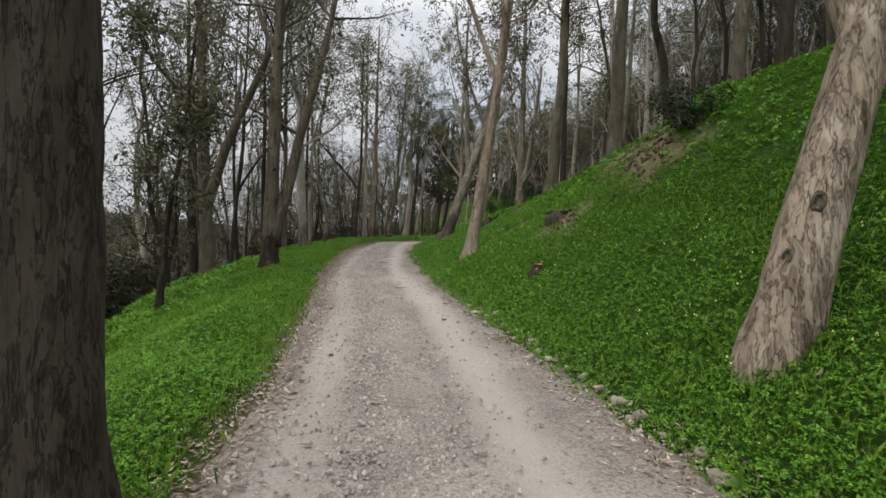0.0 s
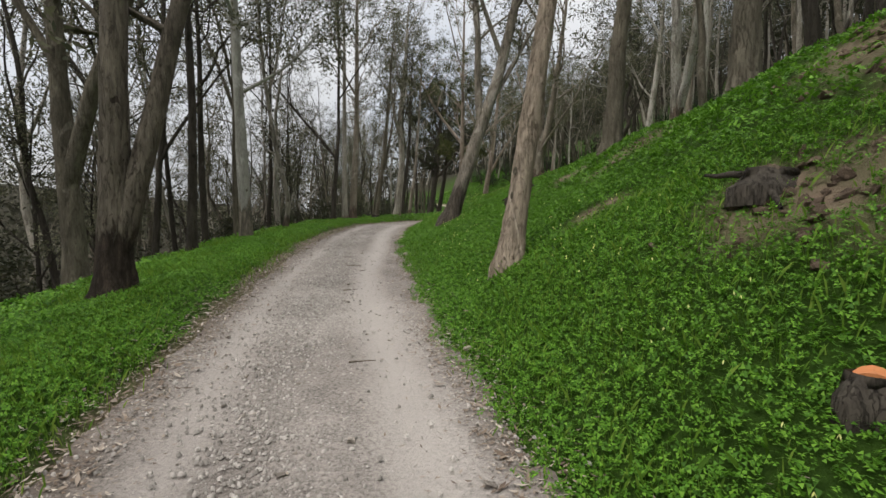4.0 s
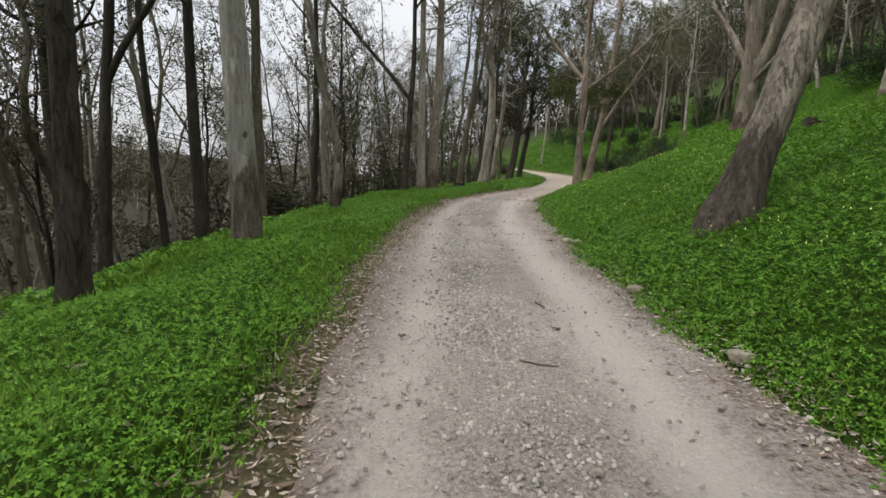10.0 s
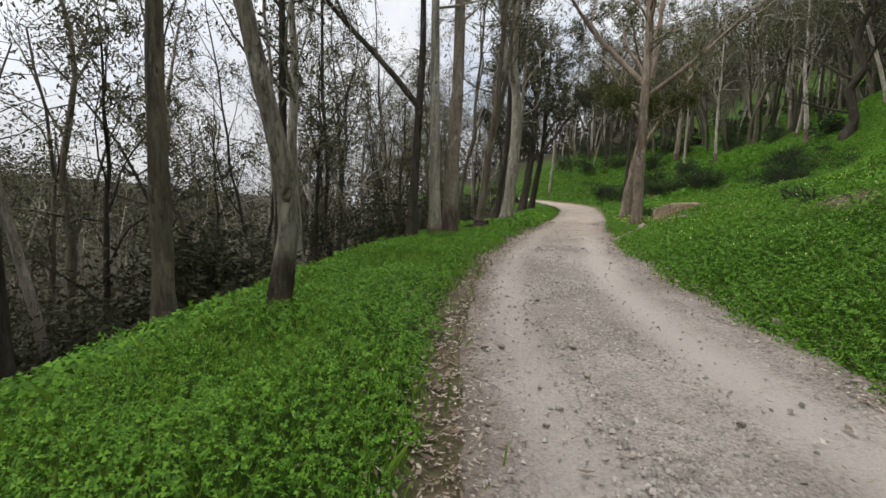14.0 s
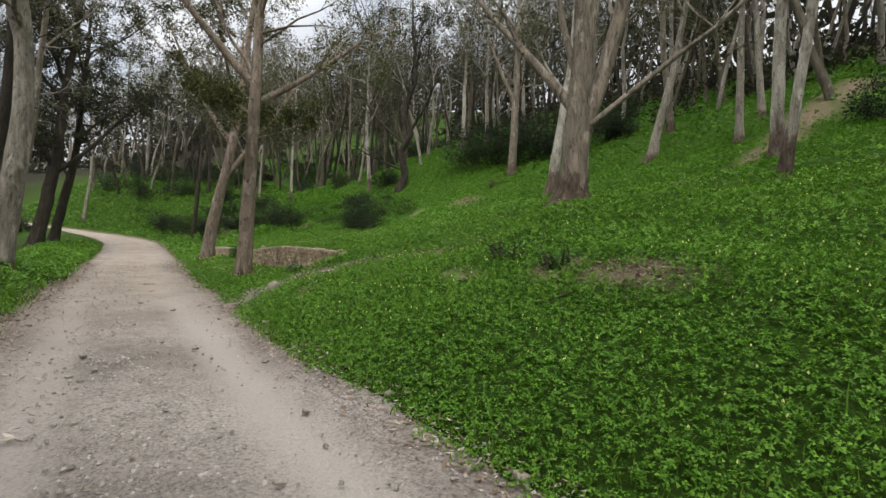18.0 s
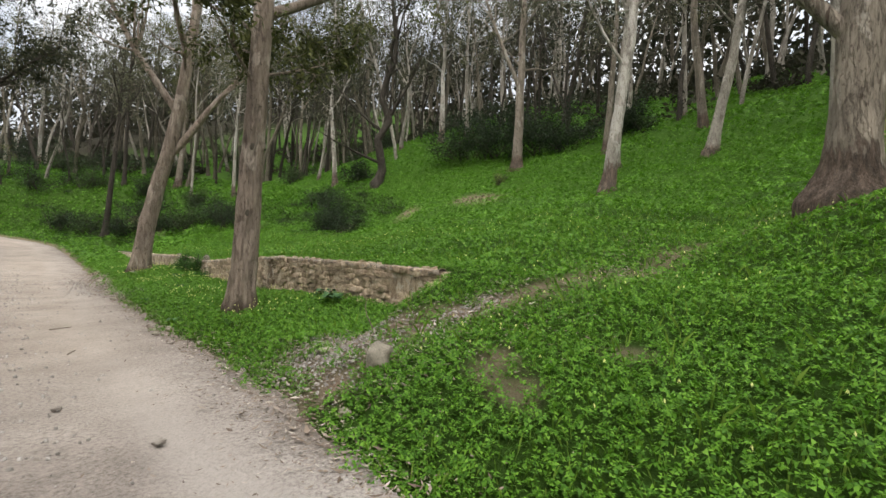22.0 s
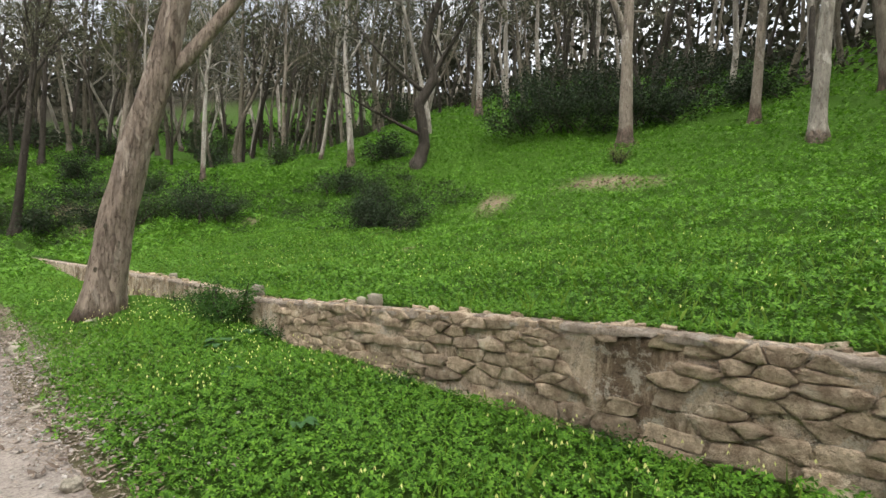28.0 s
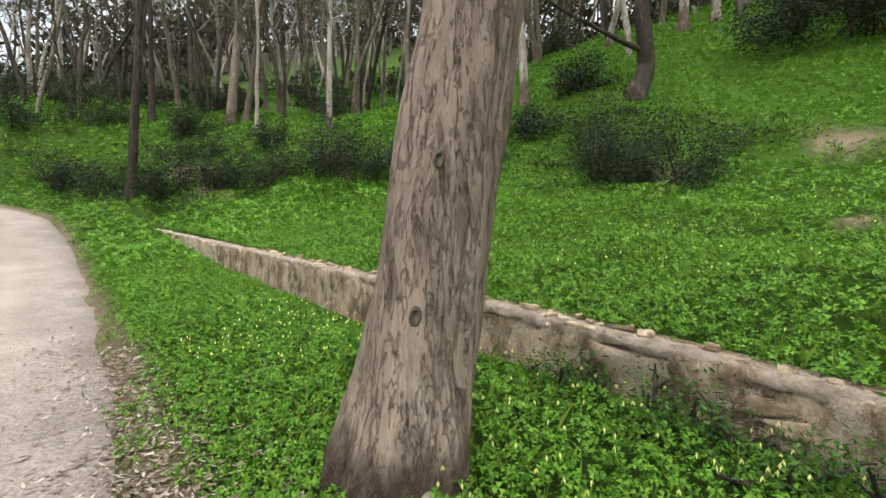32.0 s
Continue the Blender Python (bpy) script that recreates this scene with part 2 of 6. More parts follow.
# far foliage, its colour lowered to hold the shade inside the woods
M["far_leaf_shade"] = leaf_material("far_leaf_shade", (.022, .024, .016), (.04, .04, .026), (.066, .062, .043), .2, .9)
M["flower"] = Shader("flower", .6).color((.86, .86, .36)).thin(.5).m


def litter_material():
    s = Shader("litter", .75)
    s.color(s.ramp(s.island(), (0, (.075, .052, .038)), (.4, (.17, .128, .093)), (.8, (.27, .225, .182)), (1, (.43, .38, .32))))
    return s.m


M["litter"] = litter_material()
M["vine_leaf"] = leaf_material("vine_leaf", (.026, .066, .015), (.05, .118, .022), (.09, .18, .035), .28)
M["broad_leaf"] = Shader("broad_leaf", .6, gloss=.2).color((.03, .085, .02)).m
M["dead_wood"] = bark("dead_wood", (.16, .13, .10), (.26, .22, .18), (.05, .035, .025), .55)
M["orange_wood"] = Shader("orange_wood", .7).color((.42, .16, .06)).m


def stone_material(name, a, b, pale=None, vary=.7):
    """Weathered stone, its grain in real-world size; pale: lichen or lime patches."""
    s = Shader(name, .92, gloss=.15)
    p = s.n.new("ShaderNodeNewGeometry").outputs["Position"]
    col = s.ramp(s.noise(11, 6, .7, p), (.36, a), (.64, b))
    col = s.mix(.7, col, s.ramp(s.noise(70, 5, .75, p), (.3, (.5, .48, .46)), (.5, (1, 1, 1)), (.72, (1.25, 1.24, 1.22))), "MULTIPLY")
    if pale:
        col = s.mix(s.ramp(s.noise(4.5, 5, .65, p), (.56, 0.0), (.66, .8)), col, pale)
    s.color(s.mix(vary, col, s.ramp(s.each(), (0, (.6, .57, .55)), (.5, (1, .97, .93)), (1, (1.3, 1.27, 1.22))), "MULTIPLY"))
    return s.bump(s.mix(.5, s.noise(26, 6, .75, p), s.noise(90, 4, .7, p)), 1.0, .035).m


M["pebble"] = stone_material("pebble", (.205, .182, .16), (.35, .318, .285))
M["wall_stone"] = stone_material("wall_stone", (.27, .205, .145), (.60, .49, .365), (.66, .58, .46))
M["cement"] = stone_material("cement", (.18, .145, .108), (.40, .34, .275), (.50, .445, .375), 0.0)


def mortar_material():
    """Old lime render: tan with brown streaks, pale scabs and dark cracks."""
    s = Shader("mortar", .95, gloss=.1)
    p = s.n.new("ShaderNodeNewGeometry").outputs["Position"]
    long = s.n.new("ShaderNodeMapping")
    long.inputs["Scale"].default_value = (1, 1, .35)
    s.l.new(p, long.inputs[0])
    col = s.ramp(s.noise(2.6, 6, .7, long.outputs[0], .4), (.41, (.2, .145, .1)), (.49, (.46, .36, .26)), (.58, (.64, .53, .405)))
    col = s.mix(s.ramp(s.noise(5.5, 6, .78, p, .1), (.53, 0.0), (.58, .9)), col, (.54, .475, .385))
    col = s.mix(s.ramp(s.noise(4.2, 6, .78, p, .1), (.6, 0.0), (.67, .75)), col, (.09, .068, .05))
    crack = s.ramp(s.noise(3.6, 6, .7, p, .3), (.49, 0.0), (.5, .6), (.51, 0.0))
    col = s.mix(crack, col, (.06, .046, .034))
    col = s.mix(.8, col, s.ramp(s.noise(55, 6, .78, p), (.3, (.4, .38, .36)), (.5, (1, 1, 1)), (.72, (1.3, 1.28, 1.25))), "MULTIPLY")
    s.color(col)
    return s.bump(s.mix(crack, s.mix(.5, s.noise(14, 6, .75, p), s.noise(60, 5, .75, p)), 0.0), 1.0, .05).m


M["mortar"] = mortar_material()
M["clod"] = stone_material("clod", (.085, .062, .045), (.19, .145, .108))
M["rock"] = stone_material("rock", (.25, .23, .185), (.38, .35, .29))


def gravel_material():
    s = Shader("gravel", .92, gloss=.2)
    s.color(s.ramp(s.island(), (0, (.17, .155, .138)), (.5, (.265, .243, .22)), (1, (.40, .37, .338))))
    return s.bump(s.noise(60, 3, .6), .4, .004).m


M["gravel"] = gravel_material()


def road_material():
    s = Shader("dirt_road", .95, gloss=.15)
    p = s.coords("Object")
    broad = s.ramp(s.noise(.55, 5, .6, p), (.32, (.185, .163, .147)), (.68, (.305, .278, .254)))
    grit = s.ramp(s.noise(38, 6, .75, p), (.36, (.38, .36, .345)), (.5, (1, 1, 1)), (.66, (1.38, 1.36, 1.33)))
    stones = s.ramp(s.cells(55, p), (.0, 1.25), (.45, .8), (.8, .62))
    rubble = s.ramp(s.noise(3.5, 4, .6, p), (.42, 0.0), (.62, 1.0))
    track = s.attr("track")
    col = s.mix(.8, broad, grit, "MULTIPLY")
    loose = s.mix(1.0, col, stones, "MULTIPLY")
    amount = s.n.new("ShaderNodeMath")
    amount.operation = "MULTIPLY"
    s.l.new(rubble, amount.inputs[0])
    inv = s.n.new("ShaderNodeMath")
    inv.operation = "SUBTRACT"
    inv.inputs[0].default_value = 1.0
    s.l.new(track, inv.inputs[1])
    s.l.new(inv.outputs[0], amount.inputs[1])
    col = s.mix(amount.outputs[0], col, loose)
    col = s.mix(s.ramp(track, (.3, 0.0), (1.0, .8)), col, (.345, .315, .29))
    col = s.mix(s.ramp(s.attr("edge"), (.2, 0.0), (1.0, .75)), col, (.115, .092, .076))
    s.color(s.mix(s.attr("dust"), col, s.mix(.5, s.ramp(s.noise(1.1, 5, .65, p), (.3, (.22, .182, .148)), (.7, (.36, .305, .252))), grit, "MULTIPLY")))
    return s.bump(s.mix(.3, s.noise(26, 8, .8, p), s.cells(48, p)), .8, .02).m


M["dirt_road"] = road_material()


def ground_material():
    s = Shader("ground", .95, gloss=.1)
    p = s.coords("Object")
    soil = s.mix(s.noise(6, 6, .7, p), (.075, .055, .04), (.16, .12, .085))
    # darkened green below the clover, painting the shade in the gaps between leaves
    under = s.mix(s.noise(11, 6, .7, p), (.022, .049, .007), (.052, .105, .014))
    lawn = s.mix(s.noise(7, 6, .75, p), (.023, .06, .007), (.062, .135, .013))
    green_base = s.mix(s.attr("lawn"), under, lawn)
    bare = s.mix(s.noise(9, 6, .75, p), (.15, .102, .073), (.30, .225, .172))
    # ground under the wood: the trees' shade is painted into this near-black colour
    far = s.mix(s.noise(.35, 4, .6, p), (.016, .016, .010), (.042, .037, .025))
    col = s.mix(s.ramp(s.noise(2.2, 5, .7, p), (.68, 0.0), (.8, .7)), green_base, soil)
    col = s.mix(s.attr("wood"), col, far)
    col = s.mix(s.attr("bare"), col, bare)
    s.color(col)
    return s.bump(s.noise(24, 6, .75, p), 1.0, .06).m


M["ground"] = ground_material()

# ---- helpers ----


def mesh(name, verts, faces, material, smooth=True):
    me = bpy.data.meshes.new(name)
    me.from_pydata(verts, [], faces)
    if smooth:
        me.shade_smooth()
    me.materials.append(material)
    return me


def fast_mesh(name, verts, faces, material, smooth=False):
    """A mesh from arrays: verts n x 3, faces m x k with k the same for all."""
    me = bpy.data.meshes.new(name)
    n, k = faces.shape
    me.vertices.add(len(verts))
    me.vertices.foreach_set("co", np.ascontiguousarray(verts, dtype=np.float32).ravel())
    me.loops.add(n * k)
    me.loops.foreach_set("vertex_index", np.ascontiguousarray(faces, dtype=np.int32).ravel())
    me.polygons.add(n)
    me.polygons.foreach_set("loop_start", np.arange(0, n * k, k, dtype=np.int32))
    me.update(calc_edges=True)
    if smooth:
        me.shade_smooth()
    me.materials.append(material)
    return me


def child(name, me, parent, label=""):
    ob = new(name, me)
    ob.parent = parent
    return tagged(ob, label)


# ---- the lie of the land ----
def lerp_table(xs, ys):
    xs, ys = np.array(xs, float), np.array(ys, float)
    return lambda v: np.interp(v, xs, ys)


# the dirt road, by its distance along y: height, left and right edge
road_z = lerp_table([-40, -10, 0, 4.2, 15.5, 25.9, 28.8, 37.2, 48, 53, 60, 67, 73, 80, 90, 140],
                    [-1.6, -.35, .02, .14, .84, 1.5, 1.72, 1.9, 2.08, 2.2, 2.62, 3.25, 3.9, 4.7, 5.6, 7.5])
road_left = lerp_table([-40, -10, 2.5, 5, 9.4, 12.4, 14.6, 17.9, 20.6, 24.5, 28.3, 33, 35.2, 38.6, 40.3, 50, 59, 64, 68, 72, 76, 82, 90, 100],
                       [3, .4, -1.27, -1.64, -2.49, -3.05, -3.4, -3.85, -4.15, -4.29, -4.08, -3.41, -3.0, -2.34, -1.85, -.05, 1.95, 2.95, 3.1, 2.2, .1, -3.2, -8.5, -15])
road_right = lerp_table([-40, -10, 2.6, 4.1, 7.4, 11, 15, 18, 21, 25.5, 28.5, 30.5, 32, 33.3, 35.4, 37.5, 39.8, 44.6, 49.9, 55, 61, 66, 68.5, 71.8, 74.6, 78, 84, 90, 100],
                        [6.5, 3.8, 1.6, 1.4, .64, -.14, -.7, -1.14, -1.42, -1.48, -1.32, -1.1, -.75, -.4, .15, .45, 1.0, 2.0, 3.4, 4.65, 5.9, 6.6, 6.4, 5.3, 3.5, 1.6, -1.2, -4.6, -11])
STATIONS = np.array([-10, 5, 9, 12, 17.6, 23, 27, 29.5, 31.3, 34.5, 42, 46, 50, 54, 60, 66, 73, 90.])
OFFSETS = np.array([0, .5, 1, 2.5, 5, 7.5, 10, 11.5, 13, 16, 20, 30, 70.])
RISE = np.array([
    [0, .25, .58, 1.65, 3.6, 4.3, 5.0, 5.6, 6.3, 7.6, 9.7, 15, 32],
    [0, .25, .58, 1.65, 3.9, 4.6, 5.2, 5.8, 6.4, 7.6, 9.7, 15, 32],
    [0, .25, .6, 1.75, 4.1, 4.8, 5.3, 5.8, 6.4, 7.4, 9.3, 14, 31],
    [0, .25, .58, 1.5, 3.3, 4.1, 4.8, 5.3, 5.8, 6.7, 8.5, 13, 30],
    [0, .22, .48, 1.15, 2.45, 3.25, 4.0, 4.5, 5.0, 6.0, 7.7, 12, 29],
    [0, .22, .46, 1.1, 2.05, 2.9, 3.7, 4.15, 4.6, 5.5, 7.4, 11.5, 28],
    [0, .23, .5, 1.17, 1.9, 2.55, 3.2, 3.6, 4.0, 5.1, 7.4, 12, 27],
    [0, .2, .4, .88, 1.98, 2.4, 2.95, 3.3, 3.8, 4.9, 7.2, 11.5, 27],
    [0, .2, .42, .75, 1.25, 1.8, 2.35, 2.8, 3.4, 4.7, 6.8, 11.5, 27],
    [0, .22, .38, 1.05, 1.6, 2.1, 2.7, 3.05, 3.5, 4.7, 6.6, 11.5, 27],
    [0, .22, .36, .9, 1.1, 1.55, 2.25, 2.95, 3.5, 5.0, 7.1, 12, 27],
    [0, .22, .36, .8, 1.05, 1.45, 2.0, 2.5, 3.5, 5.6, 8.2, 13, 28],
    [0, .22, .36, .8, 1.1, 1.7, 2.45, 3.9, 5.0, 7.1, 9.1, 13.5, 28],
    [0, .22, .36, .8, 1.2, 1.8, 2.7, 4.3, 5.5, 7.6, 9.3, 13.5, 28],
    [0, .2, .34, .8, 1.3, 3.0, 4.6, 5.1, 5.7, 6.7, 8.0, 12, 28],
    [0, .2, .34, .6, 2.5, 3.9, 4.9, 5.4, 5.8, 6.5, 7.5, 11.5, 28],
    [0, .2, .4, 1.4, 3.3, 4.5, 5.2, 5.6, 6.0, 6.6, 7.4, 11, 27],
    [0, .3, .6, 1.6, 3.3, 4.5, 5.2, 5.6, 6.0, 6.6, 7.4, 11, 27]])
FALL_Y = np.array([-10, 8, 13, 20, 30, 40, 60.])
FALL_D = np.array([0, .5, 1, 2.3, 4.3, 8, 20, 45, 80, 140.])
FALL = np.array([
    [0, .12, .14, -.3, -1.0, -2.9, -8, -14.5, -12, 9],
    [0, .12, .16, -.3, -1.0, -2.9, -8, -14.5, -12, 9],
    [0, .16, .22, .05, -.55, -2.2, -8, -14.5, -12, 9],
    [0, .18, .27, .11, -.5, -2.3, -8, -14.5, -12, 9],
    [0, .14, .2, .1, -.7, -2.6, -8, -14.5, -12, 9],
    [0, .16, .3, .2, -.6, -2.4, -8, -14.5, -12, 9],
    [0, .16, .3, .3, -.2, -1.5, -5, -9.5, -8, 9]])
WALL_FROM, WALL_TO = 33.9, 64.0
wall_top = lerp_table([33, 34, 36, 38.7, 41.4, 43.6, 46.4, 64], [2.82, 2.84, 2.9, 2.95, 2.86, 2.77, 2.86, 3.0])


def wall_x(y):
    return 2.08 + .215 * (np.asarray(y) - 34)


def bilinear(table, us, vs, u, v):
    u, v = np.clip(u, us[0], us[-1]), np.clip(v, vs[0], vs[-1])
    i = np.clip(np.searchsorted(us, u) - 1, 0, len(us) - 2)
    j = np.clip(np.searchsorted(vs, v) - 1, 0, len(vs) - 2)
    a, b = (u - us[i]) / (us[i + 1] - us[i]), (v - vs[j]) / (vs[j + 1] - vs[j])
    return (table[i, j] * (1 - b) + table[i, j + 1] * b) * (1 - a) + (table[i + 1, j] * (1 - b) + table[i + 1, j + 1] * b) * a


def ripple(x, y):
    """Soft unevenness of the ground, from a few crossing waves."""
    return (.5 * np.sin(1.1 * x + .7 * y + 1) * np.sin(.8 * y - .5 * x) + .3 * np.sin(2.3 * x - 1.7 * y) + .2 * np.sin(3.9 * x + 3.1 * y + 2) * np.sin(2.9 * y - 3.3 * x))


def ground_z(x, y, wall=True):
    x, y = np.asarray(x, float), np.asarray(y, float)
    base, dl, dr = road_z(y), road_left(y) - x, x - road_right(y)
    up = bilinear(RISE, STATIONS, OFFSETS, y, np.maximum(dr, 0))
    down = bilinear(FALL, FALL_Y, FALL_D, y, np.maximum(dl, 0))
    away = np.clip(np.maximum(dl, dr) / 1.5, 0, 1)
    z = base + np.where(dr > 0, up, np.where(dl > 0, down, 0)) + ripple(x, y) * .07 * away * (1 + np.clip(np.maximum(dl, dr) / 8, 0, 3))
    if wall:
        dw = x - wall_x(y)
        ends = np.clip((y - WALL_FROM + .1) / .25, 0, 1) * np.clip((WALL_TO - y) / 1.0, 0, 1)
        foot = base + np.minimum(.12 + .16 * np.maximum(dr, 0), np.interp(y, [33.7, 36, 39, 43, 44.6, 46.6, 48.5], [.48, .45, .27, .3, .46, .46, .32]))
        foot = np.minimum(z, foot)
        top = wall_top(y) - .03 + np.maximum(dw - .3, 0) * .1
        held = np.where(dw < .12, np.where(dr > 0, foot, z), np.where(dw < 6, np.maximum(z, top) * np.clip(dw / 2, 0, 1) + top * (1 - np.clip(dw / 2, 0, 1)), z))
        z = z * (1 - ends) + held * ends
    return z

rng = np.random.default_rng(7)


def strip(side, y):
    """Width of the bare, leaf-strewn verge beside the road."""
    return np.interp(y, [8, 15, 26, 30], [.12, .3, .34, .1]) if side < 0 else np.interp(y, [34, 36, 41, 46, 60], [0, .05, .15, .38, .3])


def mulch(x, y):
    """How bare the ground is: the leaf-strewn track up from the road, worn patches and soil scars."""
    x, y = np.asarray(x, float), np.asarray(y, float)

    def stroke(x0, y0, x1, y1, w):
        t = np.clip(((x - x0) * (x1 - x0) + (y - y0) * (y1 - y0)) / ((x1 - x0) ** 2 + (y1 - y0) ** 2), 0, 1)
        return np.clip(1.6 - np.hypot(x - x0 - t * (x1 - x0), y - y0 - t * (y1 - y0)) / w * (1 + .25 * np.sin(5 * x + 3 * y)), 0, 1)

    def spot(cx, cy, rx, ry):
        return np.clip(1.7 - np.hypot((x - cx) / rx, (y - cy) / ry) * (1.05 + .25 * np.sin(4.1 * x + 2 * y) * np.sin(5.3 * y - x)), 0, 1)

    b = stroke(-.3, 33.6, 1.0, 33.35, .26)
    for v in (stroke(1.0, 33.3, 2.7, 32.1, .22), stroke(2.7, 32.1, 4.6, 31.5, .17), stroke(4.6, 31.5, 6.1, 30.6, .14), stroke(6.1, 30.6, 8.0, 28.7, .12), stroke(8.0, 28.7, 14.6, 27.9, .22), stroke(14.6, 27.9, 20.2, 26.2, .5),
              spot(.43, 32.2, .2, .16), spot(1.0, 26.9, .25, .5), spot(1.15, 28.0, .25, .3), spot(1.0, 29.3, .2, .3), spot(.8, 31.3, .13, .1), spot(.15, 31.9, .14, .12),
              spot(3.95, 8.9, .5, 1.0), spot(2.42, 9.4, .4, .6), spot(4.3, 10.6, .5, .8), spot(3.5, 14.9, .7, .6), spot(2.9, 17.0, .5, .5), spot(1.95, 17.35, .22, .3), spot(14.2, 40.9, .5, 1.3), spot(14.0, 44.4, .3, .5), spot(12.6, 47.4, .4, .3),
              spot(10.9, 65.0, .6, 1.2), spot(10.4, 62.2, .4, .8), spot(12.9, 54.7, .25, .4), spot(.45, 33.9, .5, .5), spot(9.0, 44.5, .3, .2), spot(1.9, 12.2, .3, .2)):
        b = np.maximum(b, v)
    for side, d in ((-1, road_left(y) - x), (1, x - road_right(y))):
        wide = strip(side, y)
        b = np.maximum(b, np.where(d > -.5, .75 * np.clip((wide - d) / .1, 0, 1), 0))
    return b * (.7 + .3 * np.sin(9 * x + 4 * y) * np.sin(7 * y - 5 * x))


def sheet():
    """Ground as one sheet: rows along the road, columns by distance from its edges."""
    ys = np.concatenate([[-400, -200, -100, -60, -40, -30, -24, -19, -15], np.arange(-12, 58, .2), np.arange(58, 90, 1.0), [92, 96, 102, 110, 122, 140, 170, 220, 300, 500]])
    left = np.concatenate([[500, 300, 200, 140, 110, 90, 75, 62, 52, 44, 38, 33, 28, 24, 20], np.arange(18, 4, -.6), np.arange(4, .0, -.14), [0]])
    right = np.concatenate([[0], np.arange(.08, 3.2, .08), np.arange(3.2, 10, .3), np.arange(10, 30, 1.0), [30, 33, 37, 42, 48, 55, 63, 75, 95, 130, 180, 260, 500]])
    mid = np.linspace(0, 1, 9)[1:-1]
    L, R = road_left(ys), road_right(ys)
    X = np.concatenate([L[:, None] - left[None], L[:, None] + (R - L)[:, None] * mid[None], R[:, None] + right[None]], 1)
    Y = np.repeat(ys[:, None], X.shape[1], 1)
    Z = ground_z(X, Y)
    inside = (X > L[:, None] + .3) & (X < R[:, None] - .3)
    Z = np.where(inside, Z - .07, Z)
    h, w = X.shape
    idx = np.arange(h * w).reshape(h, w)
    faces = np.stack([idx[:-1, :-1], idx[:-1, 1:], idx[1:, 1:], idx[1:, :-1]], -1).reshape(-1, 4)
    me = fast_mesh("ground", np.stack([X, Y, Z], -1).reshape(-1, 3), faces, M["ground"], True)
    dl, dr = L[:, None] - X, X - R[:, None]
    # mask of the painted shade under the wood and down the valley side
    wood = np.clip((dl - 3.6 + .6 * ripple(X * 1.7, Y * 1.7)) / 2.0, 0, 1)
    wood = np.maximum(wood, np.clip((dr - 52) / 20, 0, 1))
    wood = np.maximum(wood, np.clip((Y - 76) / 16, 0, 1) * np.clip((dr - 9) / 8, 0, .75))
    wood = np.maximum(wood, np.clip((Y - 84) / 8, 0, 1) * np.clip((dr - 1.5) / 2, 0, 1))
    lawn = np.maximum(np.clip((dr - 6) / 8, 0, 1), np.clip((dl - 2.2) / 2, 0, 1))
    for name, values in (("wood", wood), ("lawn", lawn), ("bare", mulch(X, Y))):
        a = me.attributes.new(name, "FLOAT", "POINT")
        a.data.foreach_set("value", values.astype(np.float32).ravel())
    return tagged(new("ground", me), "green hillside falling away on one side of the road", "ground", kind="structure")


sheet()


def road():
    ys = np.concatenate([np.arange(-40, -4, 1.0), np.arange(-4, 56, .12), np.arange(56, 101, .8)])
    n = 40
    L, R = road_left(ys), road_right(ys)
    f = np.linspace(-.06, 1.06, n)
    X = L[:, None] + (R - L)[:, None] * f[None]
    Y = np.repeat(ys[:, None], n, 1)
    ragged = .06 * np.sin(1.3 * ys) * np.sin(.83 * ys + 1) + .03 * np.sin(3.7 * ys + 2 * np.sin(ys)) + .02 * np.sin(9.3 * ys + 3 * np.sin(2 * ys)) - .08
    X = X + np.where(f < .5, ragged[:, None], -np.roll(ragged, 17)[:, None]) * np.clip(np.abs(f - .5) * 4 - 1, 0, 1)[None]
    across = (f[None] - .5) * (R - L)[:, None]
    wob = .12 * np.sin(ys * .55)[:, None]
    track = np.maximum(np.exp(-((across - .62 + wob) / .33) ** 2), .75 * np.exp(-((across + .85 + wob) / .3) ** 2))
    edge = np.clip((np.abs(f[None] - .5) - .37) / .13 + .35 * np.sin(Y * 3.1 + across * 2) * np.sin(Y * 1.3), 0, 1)
    far = np.clip((Y - 31) / 6, 0, 1)
    track = np.maximum(track, far * .75 * np.clip(1.25 - np.abs(across) / 1.5, 0, 1))
    Z = ground_z(X, Y, False) - .03 * track + .012 * np.sin(Y * 2.1 + X * 3) * np.sin(X * 4.3 - Y) + .012
    Z = np.where(np.abs(f[None] - .5) > .5, Z - .09, Z)
    idx = np.arange(X.size).reshape(X.shape)
    faces = np.stack([idx[:-1, :-1], idx[:-1, 1:], idx[1:, 1:], idx[1:, :-1]], -1).reshape(-1, 4)
    me = fast_mesh("road", np.stack([X, Y, Z], -1).reshape(-1, 3), faces, M["dirt_road"], True)
    for name, values in (("track", track), ("edge", edge), ("dust", far * .75 * np.clip(1.3 - np.abs(across) / 1.6, 0, 1))):
        a = me.attributes.new(name, "FLOAT", "POINT")
        a.data.foreach_set("value", values.astype(np.float32).ravel())
    return tagged(new("road", me), "dusty grey-brown dirt road with two worn wheel tracks", "road", kind="structure")


road_ob = road()

# ---- trees ----


